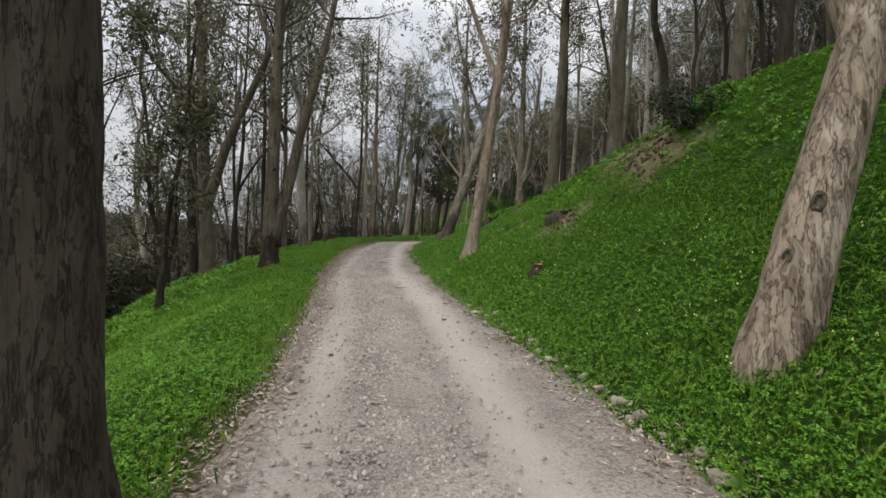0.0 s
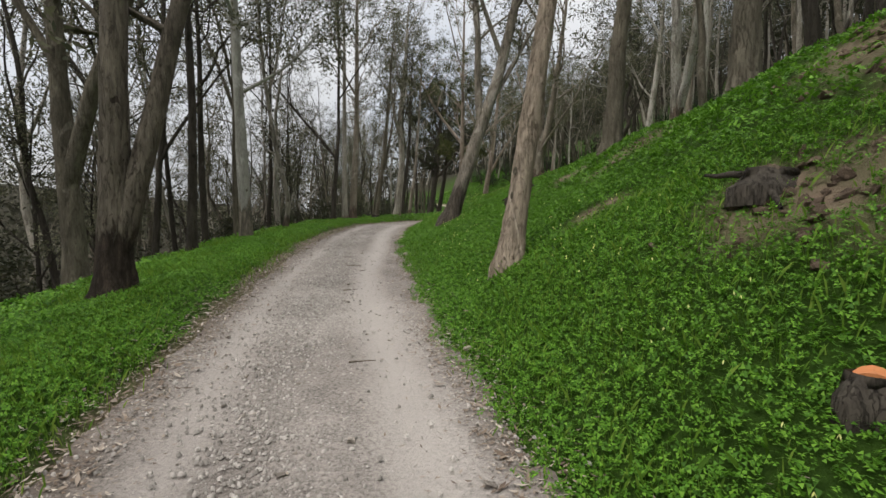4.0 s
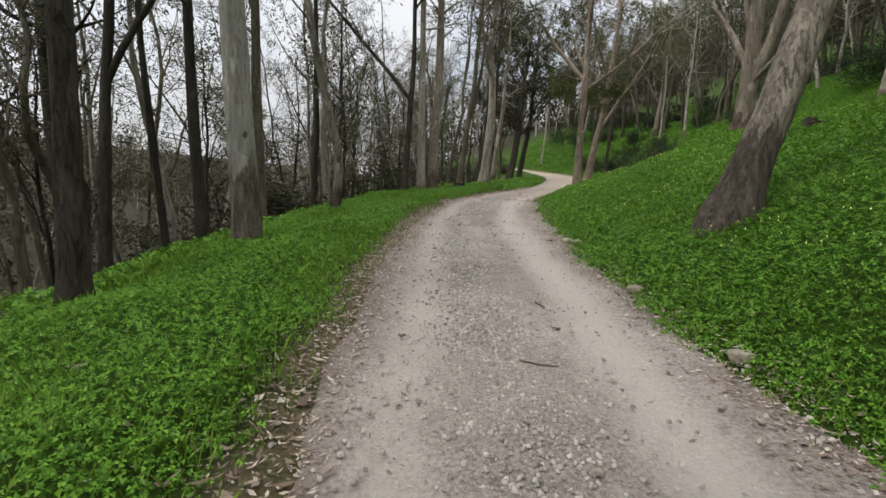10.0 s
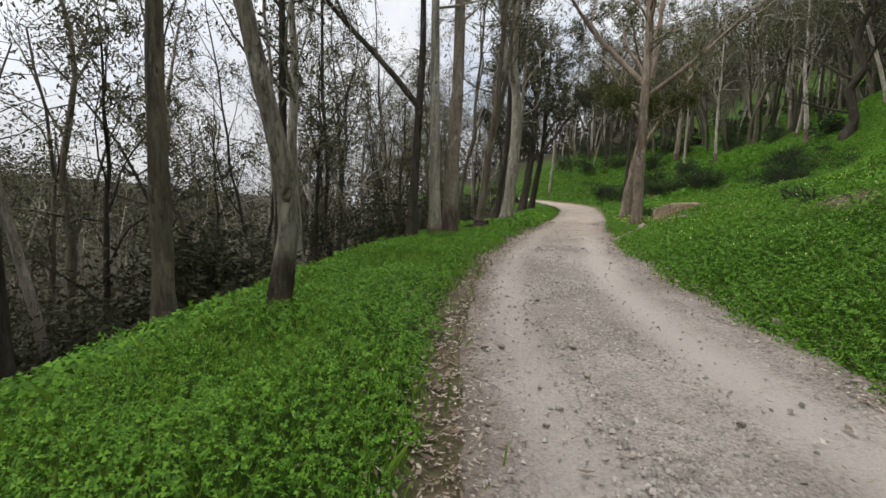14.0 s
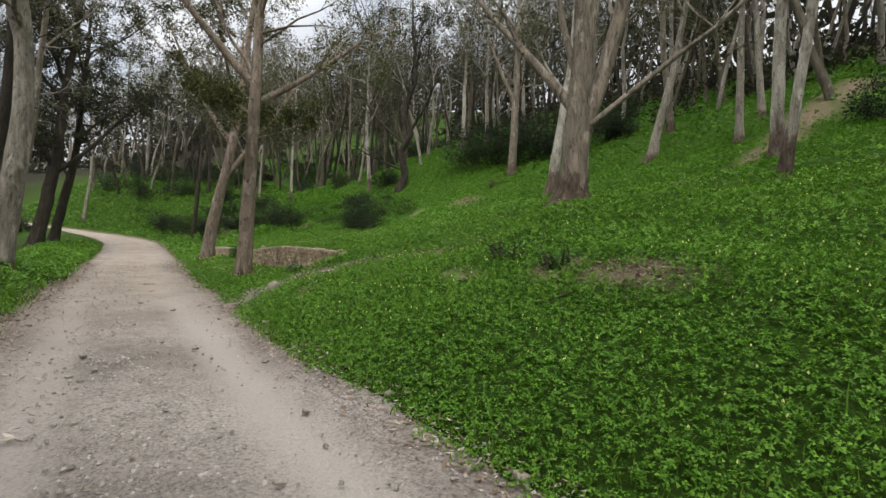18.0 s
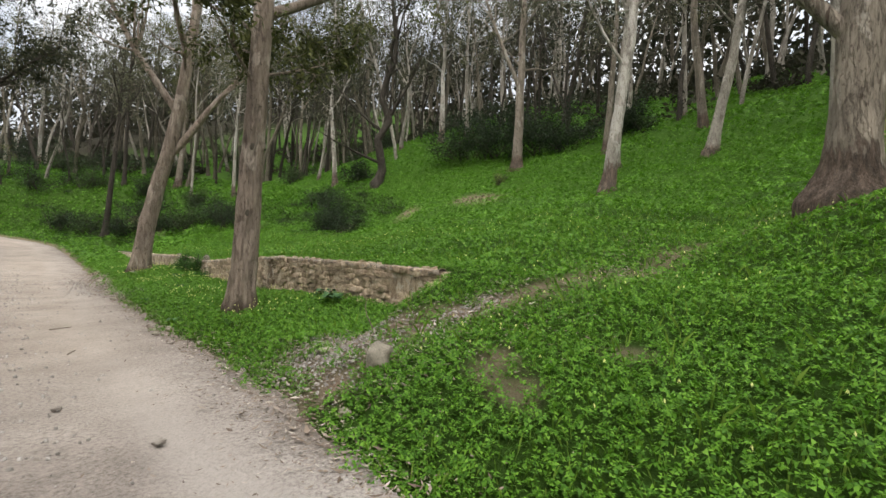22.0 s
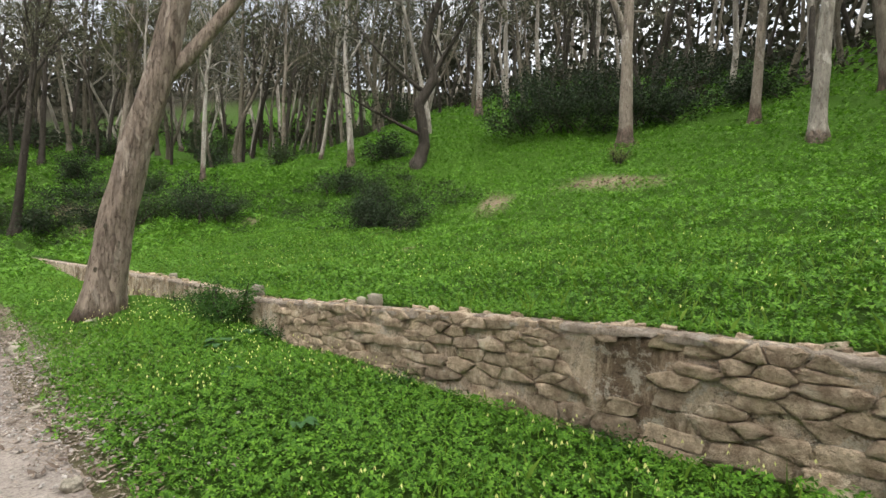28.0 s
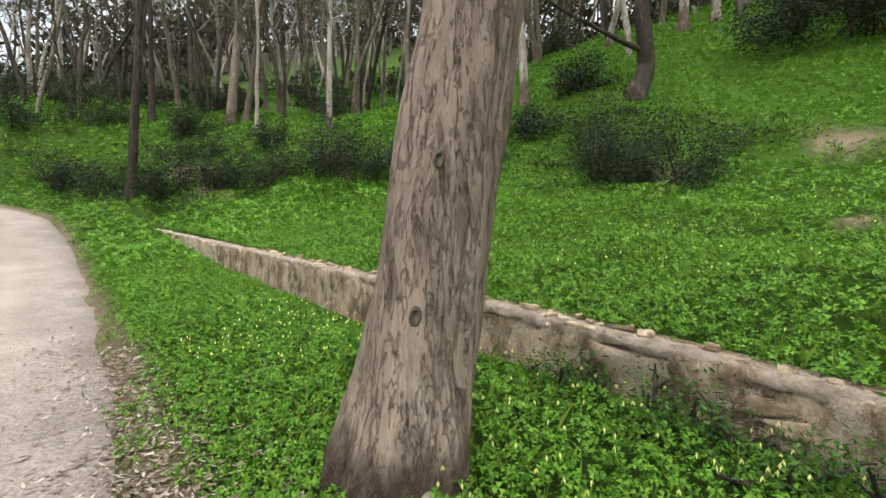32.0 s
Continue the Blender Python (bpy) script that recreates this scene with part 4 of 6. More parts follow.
def wood():
    """The gum wood on both slopes: a few grown trees, copied with turns and sizes of their own."""
    words = ["slim gum tree in the wood with a thin crown", "pale gum tree in the wood with a bare stem", "dark gum tree in the wood among undergrowth"]
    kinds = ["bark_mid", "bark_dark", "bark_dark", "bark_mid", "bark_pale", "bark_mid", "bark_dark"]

    def grow(count, seed, detail, forks, size, bunches):
        return [make_tree(0, 0, .085 + .02 * (k % 4), (rng.uniform(-.09, .09), rng.uniform(-.09, .09)), 10 + k % 5, kinds[k % 7], words[k % 3], forks=forks, fork_at=.3,
                          leaf=["gum_leaf", "gum_leaf_dark", "gum_leaf"][k % 3], bunches=bunches, size=size, seed=seed + k, bend=.13, detail=detail, bottom=0.0, sink=.5) for k in range(count)]

    near = grow(12, 100, .5, 4, .105, 1.1)
    used, placed = set(), []

    def spots(count, d0, d1, y0, y1, gap, right=.5):
        done = tries = 0
        while done < count and tries < 30000:
            tries += 1
            y = rng.uniform(y0, y1)
            x = float(road_left(y)) - rng.uniform(d0, d1) if rng.random() > right else float(road_right(y)) + rng.uniform(d0, d1 + 6)
            if kept_clear(x, y) or any((x - a) ** 2 + (y - b) ** 2 < gap for a, b in placed):
                continue
            placed.append((x, y))
            done += 1
            yield x, y, float(ground_z(x, y))

    for x, y, z in spots(115, 3, 16, 2, 78, 1.8):
        k = int(rng.integers(len(near)))
        s = rng.uniform(.75, 1.25)
        m = pose(x, y, z, 0, 0, rng.uniform(0, 360))
        ob = copy_thing(near[k], m) if k in used else near[k]
        used.add(k)
        ob.matrix_basis = m
        ob.scale = (s, s, s * rng.uniform(.9, 1.2))
        ob["group"] = "trees of the gum wood"

    # the trees further in, joined
    def joined_mould(k, per_tip, size):
        rnd = np.random.default_rng(300 + k)
        tall = 10 + k % 4
        q, r = stem(rnd, (0, 0, -.5), (rnd.normal(0, .06), rnd.normal(0, .06), 1), tall, .10 + .025 * (k % 3), .02, 12, .085, .01)
        woody, tips = [tube(q, r, 7)], []
        for b in range(12):
            i = int(rnd.integers(5, 12))
            c, cr = stem(rnd, q[i], (rnd.normal(0, 1), rnd.normal(0, 1), .9), tall * rnd.uniform(.12, .3), r[i] * .55, .008, 6, .2, .02)
            woody.append(tube(c, cr, 4))
            tips += [c[2], c[3], c[4], c[5]]
        tips.append(q[-1])
        return joined(woody), leaves(rnd, np.array(tips), None, per_tip, size, .27)

    close, deep = [joined_mould(k, 17, .12) for k in range(9)], [joined_mould(k, 10, .2) for k in range(9, 18)]
    ridge = [joined_mould(k, 20, .17) for k in range(18, 24)]
    V, F, mats, n = [], [], [], 0
    todo = [(close, p) for p in spots(100, 5, 22, 4, 80, 1.8)] + [(deep, p) for p in spots(230, 17, 54, -12, 100, 2.6, .68)]
    todo += [(ridge, p) for p in spots(190, 15, 40, 14, 74, 2.0, 1.0)] + [(deep, p) for p in spots(90, 3, 28, 66, 114, 2.2, .6)] + [(deep, p) for p in spots(80, 5, 60, 84, 122, 2.2, 1.0)]
    for moulds, (x, y, z) in todo:
        k = int(rng.integers(len(moulds)))
        a, s = rng.uniform(0, 6.28), rng.uniform(.8, 1.3)
        shade = int(rng.choice([0, 0, 2, 2, 1] if moulds is ridge else [0, 0, 2, 2, 1, 1]))
        for (v, f), mat in zip(moulds[k], (shade, 3 if k % 3 or moulds is ridge else 4)):
            w = np.stack([(v[:, 0] * math.cos(a) - v[:, 1] * math.sin(a)) * s + x, (v[:, 0] * math.sin(a) + v[:, 1] * math.cos(a)) * s + y, v[:, 2] * s + z], 1)
            V.append(w)
            F.append(f + n)
            mats.append(np.full(len(f), mat, np.int32))
            n += len(w)
    me = fast_mesh("gum_wood", np.concatenate(V), np.concatenate(F), M["bark_mid"])
    for name in ("bark_pale", "bark_dark", "gum_leaf_dark", "gum_leaf"):
        me.materials.append(M[name])
    me.polygons.foreach_set("material_index", np.concatenate(mats))
    tagged(new("gum_wood", me), "thick wood of slim gum trees on the slopes", "woods", kind="stuff")


wood()


def far_woods():
    """Crowns and stems of the woods across the valley and on the ridge, one mass."""
    n = 1500
    side = rng.random(n) < .6
    y = np.where(side, rng.uniform(-60, 170, n), rng.uniform(-40, 190, n))
    x = np.where(side, road_left(y) - rng.uniform(40, 150, n), road_right(y) + rng.uniform(31, 75, n))
    end = rng.random(n) < .2
    y = np.where(end, rng.uniform(98, 190, n), y)
    x = np.where(end, rng.uniform(-45, 75, n), x)
    z = ground_z(x, y)
    q = 75
    cx, cy, cz = np.repeat(x, q), np.repeat(y, q), np.repeat(z, q)
    tall = np.repeat(rng.uniform(7, 13, n), q)
    h = rng.uniform(.0, 1, n * q)
    c = np.stack([cx + rng.normal(0, 1.3, n * q), cy + rng.normal(0, 1.3, n * q), cz + tall * h], 1)
    d = rng.normal(0, 1, (n * q, 3))
    d /= np.linalg.norm(d, axis=1)[:, None]
    s = np.cross(d, rng.normal(0, 1, (n * q, 3)))
    s /= np.linalg.norm(s, axis=1)[:, None] + 1e-9
    r = rng.uniform(.2, .6, (n * q, 1))
    V = np.stack([c - d * r, c + s * r * .5, c + d * r, c - s * r * .5], 1).reshape(-1, 3)
    tagged(new("distant_woods", fast_mesh("distant_woods", V, np.arange(n * q * 4).reshape(-1, 4), M["far_leaf_shade"])), "grey-green gum woods across the valley", "woods", kind="stuff")


far_woods()

# ---- undergrowth ----


def shrub(x, y, wide, tall, seed, leaf="shrub_leaf", label="dark leafy shrub on the grassy slope", count=700, size=.09, name="shrub"):
    """A shrub: several stems from one root and a dense uneven crown."""
    rnd = np.random.default_rng(seed)
    top = new(name)
    top.location = (x, y, float(ground_z(x, y)))
    tips, fine = [], []
    for k in range(11):
        a, tallness = rnd.uniform(0, 6.28), rnd.uniform(.45, 1.15)
        q, r = stem(rnd, (rnd.normal(0, wide * .17), rnd.normal(0, wide * .17), -.1), (math.cos(a) * wide / tall * .6, math.sin(a) * wide / tall * .6, .9), math.hypot(tall, wide / 2) * tallness, .03, .005, 8, .14, .0)
        fine.append(tube(q, r, 5))
        tips += [q[3], q[4], q[5], q[6], q[7]]
        for kk in range(4):
            b, br = stem(rnd, q[rnd.integers(2, 7)], rnd.normal(0, 1, 3) + [0, 0, .25], wide * rnd.uniform(.15, .32), .012, .003, 5, .2, 0)
            fine.append(tube(b, br, 4))
            tips += [b[2], b[3], b[4]]
    v, f = joined(fine)
    tagged(child("stem_mass", fast_mesh("stem_mass", v, f, M["bark_dark"], True), top), kind="stuff")
    tips = np.array(tips)
    v, f = leaves(rnd, tips, None, max(4, count // len(tips) * 3), size, .05 + wide * .06, .0)
    tagged(child("foliage", fast_mesh("foliage", v, f, M[leaf]), top), kind="stuff")
    return tagged(top, label, "shrub")



def undergrowth():
    """Low dark bushes standing thick under the far trees, one mass; their leaf colour includes painted shade."""
    parts = []
    for n, side, d0, d1, y0, y1, wide in ((230, 1, 23.5, 48, 12, 72, 1.4), (140, 1, 9, 34, 70, 104, 1.2), (250, -1, 9, 32, 6, 70, .9), (120, -1, 3, 25, 70, 105, 1.2)):
        x, y, d = scatter(n, side, d0, d1, y0, y1)
        z = ground_z(x, y)
        q = 120
        w = np.repeat(wide * rng.uniform(.5, 1.5, n), q)[:, None]
        u = rng.normal(0, 1, (n * q, 3))
        u /= np.linalg.norm(u, axis=1)[:, None]
        u[:, 2] = np.abs(u[:, 2])
        c = np.repeat(np.stack([x, y, z], 1), q, 0) + u * w * rng.uniform(.5, 1, (n * q, 1)) * [1, 1, .8]
        t = u + rng.normal(0, .8, (n * q, 3))
        t /= np.linalg.norm(t, axis=1)[:, None]
        s = np.cross(t, rng.normal(0, 1, (n * q, 3)))
        s /= np.linalg.norm(s, axis=1)[:, None] + 1e-9
        r = rng.uniform(.1, .22, (n * q, 1))
        parts.append((np.stack([c - t * r, c + s * r * .45, c + t * r, c - s * r * .45], 1).reshape(-1, 3), np.arange(n * q * 4).reshape(-1, 4)))
    v, f = joined(parts)
    tagged(new("undergrowth", fast_mesh("undergrowth", v, f, M["far_leaf_shade"])), "dark bushy undergrowth beneath the gum wood", "undergrowth", kind="stuff")


def bank_scrub():
    """Low tangled scrub along the steep bank beyond the terrace, one mass."""
    n = 130
    y = rng.uniform(45.5, 74, n)
    x = np.interp(y, [45.5, 50, 54, 58, 62, 66, 74], [14.6, 14.2, 14.6, 12.8, 11.2, 9.6, 8.0]) + rng.normal(0, .9, n)
    w = rng.uniform(.25, .8, n)
    q = 170
    u = rng.normal(0, 1, (n * q, 3))
    u /= np.linalg.norm(u, axis=1)[:, None]
    u[:, 2] = np.abs(u[:, 2])
    u *= rng.uniform(.2, 1, (n * q, 1)) ** .6 * (1 + .35 * np.sin(5 * u[:, :1] + np.repeat(x, q)[:, None] * 9))
    c = np.repeat(np.stack([x, y, ground_z(x, y)], 1), q, 0) + u * np.repeat(w, q)[:, None] * [1.2, 1.5, .75]
    v, f = leaves(rng, c, None, 1, .1, .02, -.3)
    tagged(new("scrub", fast_mesh("scrub", v, f, M["scrub_leaf"])), "low tangled green scrub on the steep bank", "undergrowth", kind="stuff")


# ---- clover and grass ----


def trefoils(x, y, size, lift):
    """Three-leaved clover: one small three-part leaf at each place."""
    n = len(x)
    z = ground_z(x, y) + lift
    c = np.stack([x, y, z], 1)
    turn = rng.uniform(0, 2 * np.pi, n)
    tx, ty = rng.normal(0, .48, n), rng.normal(0, .48, n)
    V = np.empty((n, 3, 3, 3))
    for k in range(3):
        a = turn + k * 2.0944
        d = np.stack([np.cos(a), np.sin(a), tx * np.cos(a) + ty * np.sin(a) - .12], 1)
        s = np.stack([-np.sin(a), np.cos(a), -tx * np.sin(a) + ty * np.cos(a)], 1)
        sz = size[:, None]
        V[:, k, 0] = c
        V[:, k, 1] = c + d * sz * .86 + s * sz * .5
        V[:, k, 2] = c + d * sz * .86 - s * sz * .5
    return V.reshape(-1, 3), np.arange(n * 9).reshape(-1, 3)


def scatter(n, side, d0, d1, y0, y1):
    y = rng.uniform(y0, y1, n)
    d = rng.uniform(d0, d1, n)
    x = road_left(y) - d if side < 0 else road_right(y) + d
    return x, y, d


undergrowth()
bank_scrub()


def clover():
    parts = []
    for side, d0, d1, y0, y1, n, size in ((1, .05, 3.2, 17, 58, 220000, .022), (1, .05, 3.2, -1, 17, 120000, .02), (1, 3.2, 8, 17, 58, 130000, .029), (1, 3.2, 8, -1, 17, 30000, .042), (1, 8, 18, 15, 62, 90000, .044), (1, 18, 36, 16, 80, 40000, .085),
                                          (-1, .05, 2.6, -1, 36, 180000, .018), (-1, 2.6, 5.0, -1, 44, 18000, .05), (-1, .1, 3, 36, 62, 9000, .06), (1, .1, 12, 54, 85, 26000, .08)):
        x, y, d = scatter(n, side, d0 - .25 if d0 < .2 else d0, d1, y0, y1)
        edge = np.clip((d + (.26 if side > 0 else .13) - .2 * (.5 + .5 * np.sin(2.3 * y + 1.1 * np.sin(5 * y))) - .6 * strip(side, y)) / .16, 0, 1)
        keep = (rng.random(n) < edge) & (rng.random(n) > mulch(x, y) * 1.12) & ~((np.abs(x - wall_x(y) - .07) < .17) & (y > WALL_FROM - .1) & (y < WALL_TO))
        x, y, d = x[keep], y[keep], d[keep]
        mound = .5 + .5 * np.sin(2.1 * x + 1.3 * y) * np.sin(1.7 * y - 1.1 * x)
        lift = rng.uniform(.1, 1, len(x)) ** .4 * (.05 + .09 * mound) * np.clip(.5 + d / .9, 0, 1) * (size / .03) ** .5 * (1.0 if side > 0 else 1.6)
        parts.append(trefoils(x, y, size * rng.uniform(.6, 1.3, len(x)), lift))
    v, f = joined(parts)
    tagged(new("clover", fast_mesh("clover", v, f, M["clover"])), "lush green clover and wood sorrel covering the banks", "ground cover", kind="stuff")


clover()


def blades():
    """Grass among the clover, as single bent blades."""
    parts = []
    for side, d0, d1, y0, y1, n, tall in ((-1, -.2, 3.0, -1, 36, 56000, .10), (-1, 2.2, 5.5, -1, 46, 14000, .17), (1, -.2, 1.2, -1, 56, 26000, .07), (1, 1, 9, 20, 58, 22000, .12), (-1, 0, 3, 36, 64, 8000, .14), (1, .3, 3, -1, 12, 7000, .11)):
        x, y, d = scatter(n, side, d0, d1, y0, y1)
        keep = (rng.random(n) > mulch(x, y) * 1.05) & (rng.random(n) < np.clip((d + .22 - .8 * strip(side, y)) / .3, .02, 1)) & (np.sin(1.3 * x + 2.1) * np.sin(.9 * y + x) > -.55 + .5 * rng.random(n)) & ~((np.abs(x - wall_x(y) - .08) < .19) & (y > WALL_FROM - .1) & (y < WALL_TO))
        x, y = x[keep], y[keep]
        m = len(x)
        c = np.stack([x, y, ground_z(x, y)], 1)
        a = rng.uniform(0, 6.28, m)
        h = tall * rng.uniform(.5, 1.5, m)
        lean_ = np.stack([np.cos(a), np.sin(a), np.zeros(m)], 1) * (h * rng.uniform(.1, .7, m))[:, None]
        s = np.stack([-np.sin(a), np.cos(a), np.zeros(m)], 1) * (.0035 + tall * .012)
        up = np.stack([np.zeros(m), np.zeros(m), h], 1)
        mid = c + up * .6 + lean_ * .35
        V = np.stack([c - s, c + s, mid + s * .8, c + up + lean_], 1)
        parts.append((V.reshape(-1, 3), np.arange(m * 4).reshape(-1, 4)))
    v, f = joined(parts)
    tagged(new("grass", fast_mesh("grass", v, f, M["grass"])), "fresh green grass blades among the clover", "grass", kind="stuff")


blades()


def flowers():
    """Yellow wood sorrel bells on thin stalks."""
    n = 2600
    pick = rng.random(n)
    y = np.where(pick < .12, rng.uniform(2, 20, n), np.where(pick < .45, rng.uniform(36, 49, n), rng.uniform(22, 50, n)))
    d = np.where(pick < .55, rng.uniform(.5, 2.3, n), rng.uniform(1, 8, n))
    x = road_right(y) + d
    keep = (np.sin(1.9 * x + .7 * y) * np.sin(1.1 * y - x) > -.15) & (mulch(x, y) < .3) & ~((np.abs(x - wall_x(y) - .08) < .19) & (y > WALL_FROM - .1))
    x, y = x[keep], y[keep]
    n = len(x)
    z = ground_z(x, y) + rng.uniform(.13, .22, n)
    a = rng.uniform(0, 6.28, n)
    c = np.stack([x, y, z], 1)
    V = []
    for k in range(3):
        b = a + k * 2.094
        o = np.stack([np.cos(b), np.sin(b), np.zeros(n)], 1)
        s = np.stack([-np.sin(b), np.cos(b), np.zeros(n)], 1)
        V.append(np.stack([c, c + o * .005 + s * .004 + [0, 0, -.012], c + o * .009 + [0, 0, -.026], c + o * .005 - s * .004 + [0, 0, -.012]], 1))
    V = np.stack(V, 1).reshape(-1, 3)
    tagged(new("sorrel_flowers", fast_mesh("sorrel_flowers", V, np.arange(n * 12).reshape(-1, 4), M["flower"])), "small yellow wood sorrel flowers over the clover", "flowers", kind="stuff")


flowers()

# ---- stones, wall, litter ----


def lump(seed, cuts=2, rough=.16, boxy=.55):
    """A unit stone: a cube rounded towards a ball and dented."""
    bm = bmesh.new()
    bmesh.ops.create_cube(bm, size=1.0)
    bmesh.ops.subdivide_edges(bm, edges=bm.edges[:], cuts=cuts, use_grid_fill=True)
    off = Vector((seed * 3.7, seed * 1.3, seed * 2.1))
    for v in bm.verts:
        ball = v.co.normalized() * .56
        p = v.co.lerp(ball, 1 - boxy)
        p *= 1 + rough * noise.noise(p * 2.3 + off) + rough * .6 * noise.noise(p * 5.1 + off)
        v.co = p
    me = bpy.data.meshes.new("stone")
    bm.to_mesh(me)
    bm.free()
    if boxy < .9:
        me.shade_smooth()
    return me


def mould_stones(material, count, **how):
    out = []
    for k in range(count):
        me = lump(k + 1, **how)
        me.materials.append(M[material])
        out.append(me)
    return out


WALL_STONES = mould_stones("wall_stone", 18, cuts=4, rough=.26, boxy=.8)
LOOSE = mould_stones("pebble", 9, cuts=1, rough=.55, boxy=.92)
ROCKS = mould_stones("rock", 5, cuts=3, rough=.3, boxy=.45)


def set_at(ob, p, size, rz=0, rx=0, ry=0):
    ob.matrix_basis = pose(*p, rx, ry, rz) @ Matrix.Diagonal((*size, 1))
    return ob


def rubble(rnd):
    """Irregular stones that fill the wall's face like cells, larger towards the foot: outline (along, up), thickness and centre."""
    seeds, w = [(.12 * k, -.075) for k in range(120)], .0
    while w < .85:
        high = .072 + .085 * w + rnd.uniform(-.012, .012)
        u = rnd.uniform(0, .15)
        while u < 13.5:
            wide = high * rnd.choice((1.1, 1.6, 2.2, 2.9, 3.6))
            seeds.append((u + wide / 2, w + high / 2 + rnd.gauss(0, high * .2)))
            u += wide
        w += high
    for i, (u, v) in enumerate(seeds):
        if v < 0:
            continue
        cell = [(-.3, -.13), (.3, -.13), (.3, .13), (-.3, .13)]
        for k, (a, b) in enumerate(seeds):
            if k == i or abs(a - u) > .6 or abs(b - v) > .35:
                continue
            # closer means closer in height: cells lie flat
            dx, dz = (a - u), -(b - v)
            nx, nz = dx, dz * 6.5
            limit = (dx * nx + dz * nz) / 2
            out = []
            for (px, pz), (qx, qz) in zip(cell, cell[1:] + cell[:1]):
                f, g = px * nx + pz * nz - limit, qx * nx + qz * nz - limit
                if f <= 0:
                    out.append((px, pz))
                if f * g < 0:
                    t = f / (f - g)
                    out.append((px + (qx - px) * t, pz + (qz - pz) * t))
            cell = out
            if len(cell) < 3:
                break
        if len(cell) >= 3:
            yield cell, rnd.choice((.004, .01, .014, .02, .032)), (u, v)


def cobble(cell, proud, rnd):
    """One face stone of the wall: its outline set back from the joint, worn edges and an uneven face."""
    ring = []
    for (ax, az), (bx, bz) in zip(cell, cell[1:] + cell[:1]):
        ring += [(ax + (bx - ax) * t, az + (bz - az) * t) for t in (.08, .36, .64, .92)]
    n = len(ring)
    cx, cz = sum(p[0] for p in ring) / n, sum(p[1] for p in ring) / n
    V, F = [], []
    tilt, lean = rnd.gauss(0, .1), rnd.gauss(0, .1)
    jag = [rnd.gauss(-.02, .045) for _ in ring]
    for shrink, out in ((.985, -.06), (.975, .4), (.935, .88), (.6, 1.0)):
        for (px, pz), j in zip(ring, jag):
            k = shrink * (1 + j)
            dx, dz = (px - cx) * k, (pz - cz) * k
            rough = rnd.gauss(0, .0035) if out > 0 else 0
            V.append((-(proud * out if out > 0 else out) + tilt * dx + lean * dz + rough, cx + dx, cz + dz))
    V.append((-proud * 1.02 + rnd.gauss(0, .003), cx, cz))
    for r in range(3):
        F += [(r * n + k, r * n + (k + 1) % n, (r + 1) * n + (k + 1) % n, (r + 1) * n + k) for k in range(n)]
    F += [(3 * n + k, 3 * n + (k + 1) % n, 4 * n) for k in range(n)]
    return mesh("stone", V, [f[::-1] for f in F], M["wall_stone"], True)


